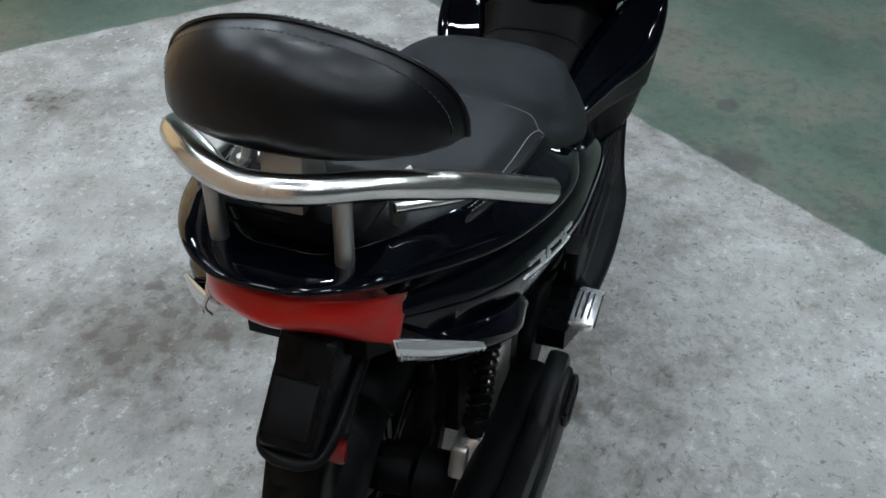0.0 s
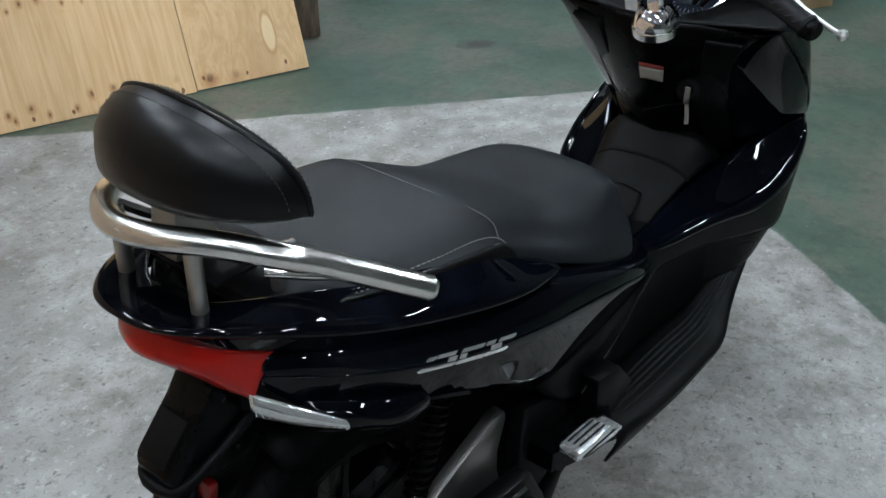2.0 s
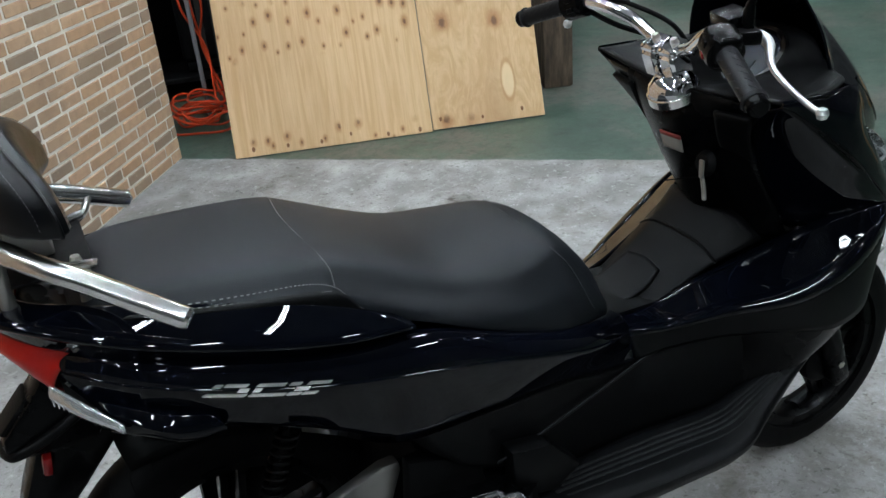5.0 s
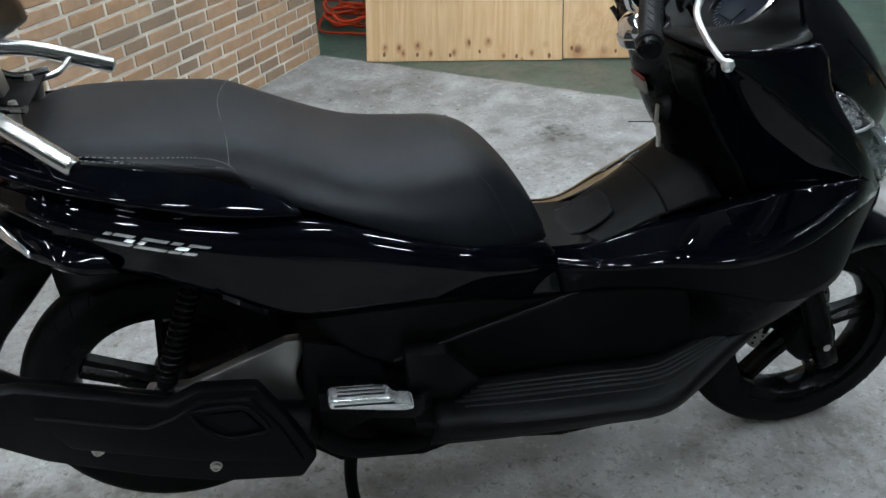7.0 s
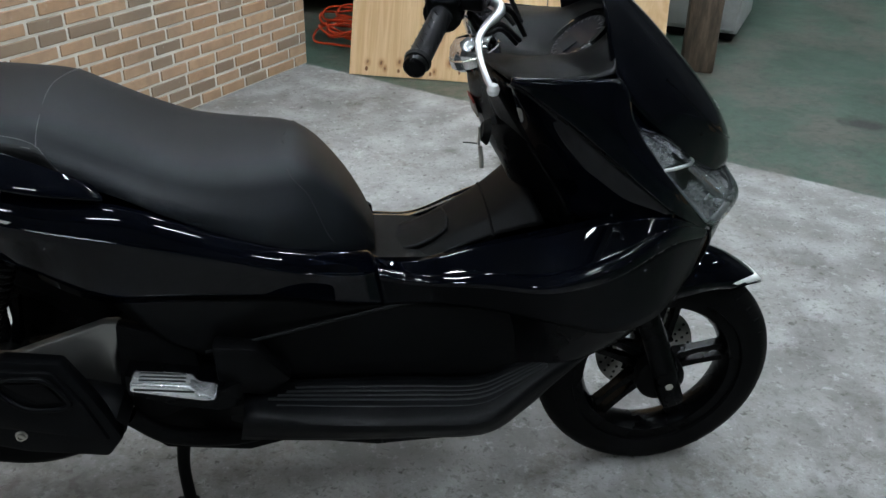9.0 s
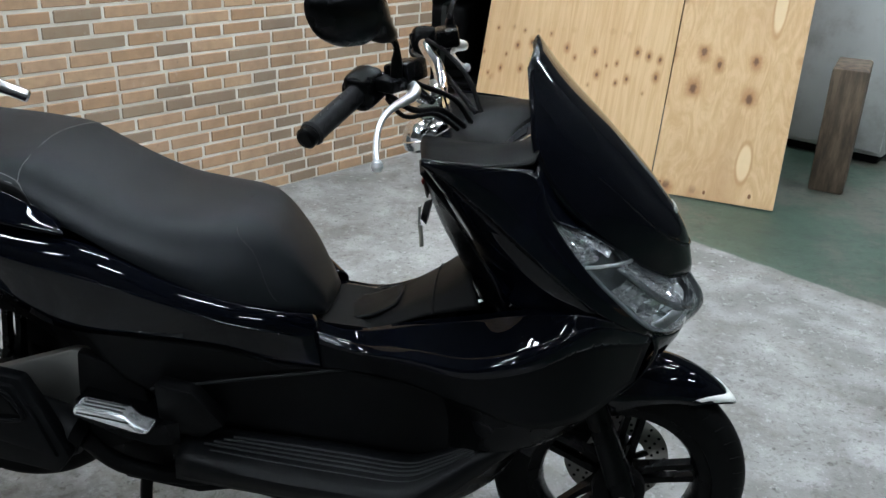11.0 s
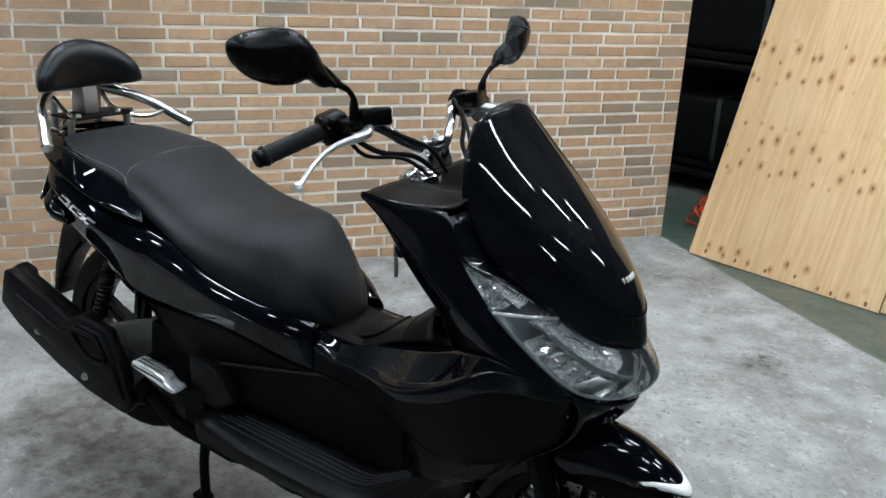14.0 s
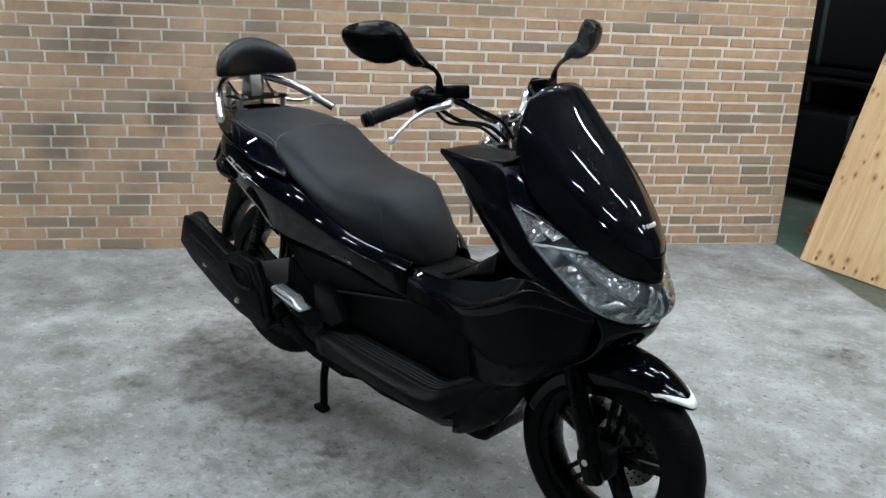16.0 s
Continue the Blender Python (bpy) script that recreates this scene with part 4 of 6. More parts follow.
# lower covers and footboards
sided("lower_cover", [
    [(-0.40, -0.190, 0.592), (-0.25, -0.192, 0.587), (-0.12, -0.180, 0.575), (0.0, -0.150, 0.536), (0.12, -0.133, 0.521), (0.25, -0.146, 0.516), (0.374, -0.172, 0.494), (0.47, -0.189, 0.461)],
    [(-0.36, -0.183, 0.54), (-0.24, -0.178, 0.51), (-0.11, -0.160, 0.48), (0.01, -0.137, 0.45), (0.13, -0.126, 0.44), (0.25, -0.136, 0.435), (0.36, -0.162, 0.44), (0.46, -0.183, 0.455)],
    [(-0.31, -0.182, 0.49), (-0.22, -0.176, 0.44), (-0.13, -0.158, 0.385), (0.0, -0.138, 0.360), (0.12, -0.130, 0.348), (0.25, -0.138, 0.345), (0.345, -0.165, 0.39), (0.455, -0.184, 0.45)]], M_MATTE, 34, 14)
sided("cover_edge", [
    [(-0.25, -0.193, 0.476), (-0.11, -0.176, 0.499), (0.04, -0.147, 0.516), (0.13, -0.1355, 0.526), (0.25, -0.1485, 0.520), (0.374, -0.176, 0.498), (0.465, -0.193, 0.465)],
    [(-0.25, -0.192, 0.471), (-0.11, -0.175, 0.493), (0.04, -0.146, 0.510), (0.13, -0.1345, 0.520), (0.25, -0.1475, 0.514), (0.374, -0.175, 0.492), (0.455, -0.192, 0.461)]], M_EDGE, 30, 4, 0.003)
board_curves = [
    [(-0.18, -0.165, 0.385), (-0.02, -0.140, 0.362), (0.12, -0.132, 0.350), (0.24, -0.138, 0.346), (0.30, -0.152, 0.376), (0.36, -0.170, 0.412), (0.455, -0.187, 0.453)],
    [(-0.19, -0.205, 0.372), (-0.02, -0.200, 0.355), (0.12, -0.198, 0.344), (0.24, -0.198, 0.340), (0.307, -0.198, 0.370), (0.37, -0.198, 0.409), (0.46, -0.196, 0.451)],
    [(-0.19, -0.240, 0.355), (-0.02, -0.252, 0.340), (0.12, -0.252, 0.330), (0.245, -0.245, 0.322), (0.315, -0.225, 0.355), (0.375, -0.212, 0.398), (0.46, -0.20, 0.445)],
    [(-0.20, -0.225, 0.300), (-0.04, -0.232, 0.292), (0.12, -0.228, 0.282), (0.255, -0.215, 0.270), (0.33, -0.205, 0.315), (0.385, -0.20, 0.37), (0.455, -0.192, 0.435)]]
sided("footboard", board_curves, M_BOARD, 34, 16, 0.005)
for c in (1, -1):
    for k in range(7):
        v = k / 6
        line = []
        for i in range(6):
            p0, p1, p2 = (V(*board_curves[j][i]) if i else V(*board_curves[j][0]).lerp(V(*board_curves[j][1]), 0.25 + 0.09 * abs(k - 3)) for j in (0, 1, 2))
            q = p0.lerp(p1, 0.45 + 0.55 * min(1, v * 2)) if v <= 0.5 else p1.lerp(p2, (v - 0.5) * 1.75)
            line.append(V(q.x, c * q.y, q.z + 0.003))
        part("board_rib", tube(line, 0.0028, 6, 30), M_EDGE, SC)
# lower front cowl round the wheel's rear
sided("lower_front_cowl", [
    [(0.29, -0.150, 0.515), (0.374, -0.219, 0.524), (0.465, -0.232, 0.510), (0.555, -0.212, 0.524), (0.645, -0.133, 0.564)],
    [(0.300, -0.138, 0.440), (0.388, -0.207, 0.440), (0.452, -0.205, 0.440), (0.520, -0.176, 0.455), (0.590, -0.124, 0.500)],
    [(0.300, -0.150, 0.350), (0.360, -0.180, 0.365), (0.415, -0.160, 0.385), (0.460, -0.136, 0.405), (0.500, -0.104, 0.430)],
    [(0.285, -0.165, 0.250), (0.320, -0.150, 0.262), (0.360, -0.130, 0.270), (0.385, -0.118, 0.278), (0.408, -0.098, 0.290)],
    [(0.248, -0.126, 0.188), (0.272, -0.120, 0.192), (0.300, -0.112, 0.205), (0.325, -0.105, 0.220), (0.345, -0.094, 0.236)]], M_SATIN, 30, 26)
well = [[(0.645, -0.131, 0.562), (0.640, -0.08, 0.556), (0.64, 0, 0.555)], [(0.588, -0.122, 0.498), (0.572, -0.06, 0.496), (0.57, 0, 0.495)], [(0.499, -0.102, 0.429), (0.470, -0.05, 0.428), (0.465, 0, 0.428)],
        [(0.404, -0.106, 0.285), (0.392, -0.05, 0.283), (0.390, 0, 0.282)], [(0.344, -0.096, 0.236), (0.340, -0.04, 0.230), (0.338, 0, 0.229)]]
part("wheel_well", surf(both(well), 17, 14), M_SATIN, SC, thick=0.004)
part("fairing_foot", prism([(0.14, 0.200), (0.26, 0.265), (0.345, 0.250), (0.338, 0.180), (0.30, 0.172), (0.18, 0.175)], -0.092, 0.092, 0.012), M_SATIN, SC)
# belly under the boards
belly = []
for x, w, t, b in ((-0.22, 0.19, 0.38, 0.29), (-0.10, 0.205, 0.35, 0.24), (0.05, 0.205, 0.34, 0.20), (0.20, 0.180, 0.33, 0.18), (0.27, 0.150, 0.33, 0.195), (0.31, 0.12, 0.34, 0.22)):
    belly.append([V(x, -w, t), V(x, -w, 0.5 * (t + b) - 0.02), V(x, -w * 0.62, b), V(x, 0, b - 0.01), V(x, w * 0.62, b), V(x, w, 0.5 * (t + b) - 0.02), V(x, w, t), V(x, 0, t + 0.03)])
part("belly_pan", loft(belly), M_SATIN, SC, smooth=False)

# front: side cowls, chin, shield, dash
CREASE = [(0.262, -0.236, 0.974), (0.307, -0.239, 0.944), (0.369, -0.245, 0.896), (0.437, -0.247, 0.840), (0.556, -0.224, 0.736), (0.658, -0.144, 0.656)]
sided("front_cowl", [
    [(0.262, -0.236, 0.977), (0.35, -0.238, 0.970), (0.440, -0.222, 0.966), (0.472, -0.225, 0.890), (0.560, -0.212, 0.775), (0.664, -0.142, 0.660)],
    [(0.262, -0.238, 0.975), (0.328, -0.241, 0.958), (0.404, -0.241, 0.932), (0.458, -0.240, 0.866), (0.560, -0.219, 0.758), (0.662, -0.142, 0.656)],
    CREASE], M_GLOSS, 36, 14)
sided("shield_side", [
    [(0.262, -0.236, 0.972), (0.307, -0.239, 0.944), (0.369, -0.245, 0.896), (0.437, -0.247, 0.840), (0.500, -0.238, 0.786), (0.556, -0.224, 0.732)],
    [(0.262, -0.222, 0.967), (0.296, -0.206, 0.918), (0.356, -0.206, 0.844), (0.420, -0.208, 0.782), (0.480, -0.219, 0.749), (0.55, -0.221, 0.727)],
    [(0.262, -0.200, 0.962), (0.285, -0.155, 0.900), (0.335, -0.135, 0.810), (0.385, -0.130, 0.735), (0.42, -0.145, 0.690), (0.54, -0.217, 0.724)]], M_GLOSS, 30, 14)
sided("cowl_inset", [[(0.440, -0.222, 0.966), (0.472, -0.223, 0.892), (0.535, -0.188, 0.860), (0.60, -0.138, 0.806)],
                     [(0.442, -0.160, 0.966), (0.498, -0.160, 0.884), (0.54, -0.145, 0.842), (0.585, -0.128, 0.808)]], M_GLOSS, 16, 6)
for s in (-1, 1):
    part("cowl_crease", tube([(x, -s * y, z) for x, y, z in CREASE[:5]], 0.0035, 6, 30), M_SATIN, SC)
for s in (-1, 1):
    part("cowl_edge", tube([(0.262, s * 0.235, 0.978), (0.35, s * 0.236, 0.973), (0.436, s * 0.220, 0.968)], 0.0036, 10, 24), M_GLOSS, SC)
chin = [[(0.664, -0.142, 0.659), (0.712, -0.076, 0.632), (0.739, 0, 0.624)], [(0.675, -0.125, 0.61), (0.710, -0.06, 0.60), (0.726, 0, 0.594)],
        [(0.645, -0.125, 0.545), (0.668, -0.06, 0.545), (0.675, 0, 0.542)], [(0.56, -0.155, 0.487), (0.58, -0.07, 0.49), (0.585, 0, 0.49)]]
part("chin_cowl", surf(both(chin), 21, 14), M_GLOSS, SC, thick=0.004)
shield = [[(0.262, -0.205, 0.962), (0.245, -0.12, 0.965), (0.240, 0, 0.962)], [(0.285, -0.155, 0.90), (0.255, -0.09, 0.90), (0.232, 0, 0.90)],
          [(0.335, -0.135, 0.81), (0.288, -0.075, 0.81), (0.262, 0, 0.81)], [(0.385, -0.13, 0.735), (0.328, -0.075, 0.735), (0.303, 0, 0.735)], [(0.42, -0.135, 0.66), (0.37, -0.07, 0.655), (0.345, 0, 0.65)]]
part("leg_shield", surf(both(shield), 25, 20), M_SATIN, SC, thick=0.004)
dash = [[(0.262, -0.236, 0.977), (0.243, -0.12, 0.970), (0.238, 0, 0.962)], [(0.35, -0.234, 0.972), (0.335, -0.12, 0.975), (0.33, 0, 0.945)],
        [(0.430, -0.206, 0.975), (0.42, -0.11, 0.985), (0.41, 0, 0.945)], [(0.436, -0.168, 0.985), (0.475, -0.09, 1.02), (0.50, 0, 1.02)]]
part("dashboard", surf(both(dash), 25, 16), M_MATTE, SC, thick=0.004)
for s in (-1, 1):
    part("glovebox_lid", surf([[(0.244, s * 0.11, 0.940), (0.256, s * 0.18, 0.940)], [(0.266, s * 0.10, 0.885), (0.289, s * 0.150, 0.885)], [(0.295, s * 0.095, 0.84), (0.318, s * 0.135, 0.84)]], 12, 12), M_MATTE, SC, thick=0.010)
part("warning_label", surf([[(0.2355, 0.012, 0.868), (0.2385, -0.038, 0.868)], [(0.2425, 0.010, 0.843), (0.2465, -0.036, 0.843)]], 6, 6), M_STICKER, SC, "pale printed label with a red stripe", thick=0.003)
part("label_stripe", surf([[(0.2325, 0.012, 0.876), (0.2355, -0.038, 0.876)], [(0.2350, 0.012, 0.869), (0.2380, -0.038, 0.869)]], 4, 4), M_LABELRED, SC, thick=0.003)

# gauge
G = pose(0.425, 0.0, 0.972, 0, -38, 0)
ga = part("gauge", lathe([(0.0, -0.02), (0.062, -0.02), (0.072, 0.0), (0.070, 0.008), (0.062, 0.010), (0.058, 0.004), (0, 0.003)], G, 36, close=False), M_SATIN, SC, "round speedometer with a chrome ring")
part("gauge_ring", lathe([(0.062, 0.010), (0.070, 0.009), (0.072, 0.004), (0.067, 0.002)], G, 36), M_CHROME, ga)
part("gauge_face", lathe([(0, 0.0045), (0.057, 0.0045), (0.057, 0.003), (0, 0.003)], G, 32, close=False), M_LCD, ga)
gb = bmesh.new()
for k in range(27):
    a = math.radians(-40 + 260 * k / 26)
    r1 = 0.044 if k % 2 == 0 else 0.049
    tube([G @ V(r1 * math.cos(a), r1 * math.sin(a), 0.0055), G @ V(0.054 * math.cos(a), 0.054 * math.sin(a), 0.0055)], 0.0006, 4, bm=gb)
part("dial_marks", gb, M_DIAL, ga)
part("gauge_display", box((0, 0, 0), (0.03, 0.045, 0.002), 0, None), mat("lcd_panel", (0.012, 0.016, 0.02), 0.5, spec=0.1), ga, smooth=False).matrix_world = G @ pose(-0.02, 0, 0.006)

# windscreen
scr = [[(0.414, -0.114, 1.108), (0.421, -0.060, 1.131), (0.424, 0, 1.137)], [(0.424, -0.157, 1.045), (0.468, -0.090, 1.066), (0.480, 0, 1.071)],
       [(0.440, -0.174, 0.965), (0.538, -0.108, 0.985), (0.566, 0, 0.989)], [(0.498, -0.174, 0.888), (0.611, -0.107, 0.903), (0.651, 0, 0.901)],
       [(0.582, -0.142, 0.815), (0.681, -0.081, 0.822), (0.712, 0, 0.820)], [(0.670, -0.080, 0.750), (0.718, -0.042, 0.757), (0.734, 0, 0.757)], [(0.716, -0.036, 0.732), (0.731, -0.018, 0.731), (0.738, 0, 0.729)]]
ws = part("windscreen", surf(both(scr), 33, 30), M_GLASSDARK, SC, "dark glossy windscreen", thick=0.004)
mid_line = spline([c[2] for c in scr], 121)
top = min(mid_line, key=lambda p: abs(p.z - 0.852))
for k in range(5):
    y0 = -0.022 + 0.011 * k
    part("badge_block", box((top.x + 0.0035 - 7.0 * y0 * y0, y0, top.z + 0.5 * y0 * y0), (0.003, 0.0085, 0.010), 0.001, pose(0, 0, 0, 0, -36, -math.degrees(14 * y0))), M_SILVER, ws, "small silver badge block")

lip = [(-0.135, 0.42), (-0.115, 0.56), (-0.085, 0.68), (-0.04, 0.745), (0, 0.755), (0.04, 0.745), (0.085, 0.68), (0.115, 0.56), (0.135, 0.42)]
full = both(scr)
down = [spline([c[i] for c in [spline(c, 61) for c in full]], 61) for i in range(61)]
lip_pts = []
for y, v in lip:
    row = [down[i][int(v * 60)] for i in range(61)]
    lip_pts.append(min(row, key=lambda p: abs(p.y - y)) + V(0.001, 0, 0.001))
part("screen_lip", tube(lip_pts, 0.0032, 8, 60), M_GLOSS, ws)

# headlight: faceted reflectors in a housing behind a clear lens
up = [(0.470, -0.224, 0.893), (0.53, -0.190, 0.862), (0.60, -0.135, 0.805), (0.672, -0.080, 0.746), (0.720, -0.036, 0.729), (0.740, 0, 0.724)]
lo = [(0.472, -0.226, 0.888), (0.535, -0.217, 0.806), (0.60, -0.190, 0.732), (0.664, -0.144, 0.664), (0.716, -0.078, 0.637), (0.744, 0, 0.630)]
mid = [(0.474, -0.227, 0.892), (0.548, -0.208, 0.842), (0.622, -0.170, 0.778), (0.696, -0.118, 0.712), (0.750, -0.057, 0.682), (0.770, 0, 0.674)]
for_lens = both([up, mid, lo])
C_UP, C_MID, C_LO = (spline(c, 201) for c in (up, mid, lo))


def in_lamp(s, u, v, d):
    """A place in the headlight: along from tip to nose, down, and into the lamp."""
    skew = 0.09 * math.sin(math.pi * u)
    a, c, e = C_UP[int(200 * min(1, u + skew))], C_MID[int(200 * u)], C_LO[int(200 * max(0, u - skew))]
    p = a * (1 - v) * (1 - 2 * v) + c * 4 * v * (1 - v) + e * v * (2 * v - 1)
    p = p + V(-0.80, 0.45, 0.12) * d
    return V(p.x, p.y if s < 0 else -p.y, p.z)


def lamp_sheet(s, u0, u1, v0, v1, nu, nv, depth, jitter=0.0, flute=0.0, seed=1, lean=0.0):
    rg = random.Random(seed)
    rows = []
    for i in range(nu + 1):
        a = i / nu
        row = []
        for j in range(nv + 1):
            c = j / nv
            d = depth[0] + depth[1] * (4 * a * (1 - a)) ** 0.6 * (4 * c * (1 - c)) ** 0.6 + (flute if i % 2 else 0) + rg.uniform(-jitter, jitter) + lean * (1 - c)
            row.append(in_lamp(s, u0 + (u1 - u0) * a, v0 + (v1 - v0) * c, max(d, 0.003)))
        rows.append(row)
    bm = bmesh.new()
    grid_faces(bm, rows)
    return bm


head = part("headlight", lamp_sheet(-1, 0.0, 1.0, 0.02, 0.98, 24, 8, (0.006, 0.05)), M_LAMPBOX, SC, "wide clear headlight with chrome reflectors")
part("housing", lamp_sheet(1, 0.0, 1.0, 0.02, 0.98, 24, 8, (0.006, 0.05)), M_LAMPBOX, head)
part("lens", surf(for_lens, 81, 24), M_CLEAR, head).visible_shadow = False
for s in (-1, 1):
    part("upper_reflector", lamp_sheet(s, 0.33, 0.70, 0.05, 0.47, 26, 9, (0.008, 0.014), 0.0042, 0.003, 3, 0.010), M_REFLECT, head, smooth=False)
    part("lower_reflector", lamp_sheet(s, 0.42, 0.80, 0.58, 0.92, 17, 3, (0.008, 0.012), 0.003, 0.006, 5, 0.012), M_REFLECT, head, smooth=False)
    part("nose_reflector", lamp_sheet(s, 0.80, 1.0, 0.12, 0.92, 10, 8, (0.010, 0.012), 0.004, 0.004, 7, 0.010), M_REFLECT, head, smooth=False)
    part("indicator_reflector", lamp_sheet(s, 0.03, 0.26, 0.46, 0.96, 18, 5, (0.005, 0.008), 0.004, 0.003, 11, 0.012), M_REFLECT, head, smooth=False)
    part("indicator_bowl", lamp_sheet(s, 0.03, 0.27, 0.06, 0.50, 16, 5, (0.006, 0.010), 0.0030, 0.002, 13, 0.004), M_REFLECT, head, smooth=False)
    part("lamp_shelf", lamp_sheet(s, 0.34, 0.80, 0.47, 0.575, 10, 2, (0.011, 0.003)), M_LAMPBOX, head, thick=0.003)
    part("beam_shade", lamp_sheet(s, 0.64, 0.72, 0.60, 0.90, 2, 3, (0.006, 0.004)), M_ALU, head, thick=0.002)
    part("lamp_divider", tube([in_lamp(s, 0.262 + 0.018 * k, 0.97 - 0.155 * k, 0.006) for k in range(7)], 0.0032, 8, 24), M_ALU, head, "bright lamp divider")
    part("lens_rim", tube([in_lamp(s, 0.24 + 0.76 * k / 20, 0.955, 0.010) for k in range(21)], 0.0042, 8), M_LENSRIM, head)
    # Tiny chrome beads added to imitate sparkles in the reflectors.
    bd = bmesh.new()
    rg = random.Random(21)
    for k in range(90):
        if k < 34:
            u, v, d, r = 0.35 + 0.42 * k / 33, 0.52 + 0.02 * math.sin(k * 2.1), 0.007, rg.uniform(0.0012, 0.0024)
        elif k < 60:
            u, v, d, r = rg.uniform(0.34, 0.70), rg.uniform(0.08, 0.45), 0.010, rg.uniform(0.0012, 0.0030)
        elif k < 76:
            u, v, d, r = rg.uniform(0.45, 0.95), rg.uniform(0.60, 0.90), 0.009, rg.uniform(0.0014, 0.0036)
        else:
            u, v, d, r = rg.uniform(0.04, 0.22), rg.uniform(0.55, 0.92), 0.006, rg.uniform(0.0012, 0.0026)
        c = in_lamp(s, u, v, d)
        bmesh.ops.create_icosphere(bd, subdivisions=1, radius=r, matrix=Matrix.Translation(c))
    tagged(part("reflector_beads", bd, M_CHROME, head), kind="stuff")
    rb = bmesh.new()
    for k in range(30):
        u = 0.02 + 0.26 * k / 29
        tube([in_lamp(s, u, 0.02, 0.003), in_lamp(s, u, 0.07, 0.004)], 0.0011, 4, bm=rb)
    tagged(part("lens_rib", rb, M_ALU, head), kind="stuff")
    for u, v, r in ((0.66, 0.74, 0.016), (0.50, 0.28, 0.012), (0.17, 0.62, 0.009)):
        c = in_lamp(s, u, v, 0.030)
        m = Matrix.Translation(c) @ V(0.85, s * 0.45, -0.05).to_track_quat("Z", "X").to_matrix().to_4x4()
        part("bulb", lathe([(0, 1.4 * r), (0.3 * r, 1.2 * r), (0.42 * r, 0.6 * r), (0.42 * r, -0.4 * r), (0, -0.5 * r)], m, 12, close=False), M_CHROME, head)

# handlebar and controls, turned a few degrees to the right
BAR = Matrix.Translation((0.27, 0, 0)) @ pose(0, 0, 0, 0, 0, -9) @ Matrix.Translation((-0.27, 0, 0))


def steer(obs):
    for o in obs:
        o.matrix_basis = BAR @ o.matrix_basis


part("fork_cover", lathe([(0.0, 0.030), (0.026, 0.028), (0.039, 0.018), (0.044, 0.004), (0.044, -0.016), (0.039, -0.022)], pose(0.238, -0.012, 0.957, 0, -20, 0), 32, close=False), M_CHROME, SC, "polished fork-top cover")
part("cover_band", lathe([(0.0445, 0.002), (0.0465, 0.0), (0.0465, -0.015), (0.0445, -0.017)], pose(0.238, -0.012, 0.957, 0, -20, 0), 32), M_STEEL, SC, "pale polished band")
for s in (-1, 1):
    bl = part("bar_clamp", box((0.247, s * 0.024 + 0.016, 0.998), (0.046, 0.036, 0.052), 0.006, pose(0, 0, 0, 0, -20, 0), segs=1), M_CHROME, SC, "square chrome handlebar clamp")
    part("clamp_cap", box((0.241, s * 0.024 + 0.016, 1.027), (0.048, 0.038, 0.016), 0.005, pose(0, 0, 0, 0, -20, 0), segs=1), M_CHROME, bl)
    part("clamp_bolt", lathe([(0, 0.008), (0.006, 0.008), (0.008, 0), (0, 0)], pose(0.241, s * 0.024 + 0.016, 1.036, 0, -20, 0), 8, close=False), M_BOLT, bl)
part("handlebar", tube([(0.157, -0.217, 1.074), (0.188, -0.165, 1.088), (0.214, -0.110, 1.070), (0.238, -0.050, 1.034), (0.250, 0.015, 1.016), (0.254, 0.052, 1.024), (0.240, 0.095, 1.056), (0.214, 0.134, 1.078), (0.200, 0.175, 1.083), BAR @ V(0.157, 0.217, 1.074)], 0.0115, 14, 70), M_CHROME, SC, "bent chrome handlebar")
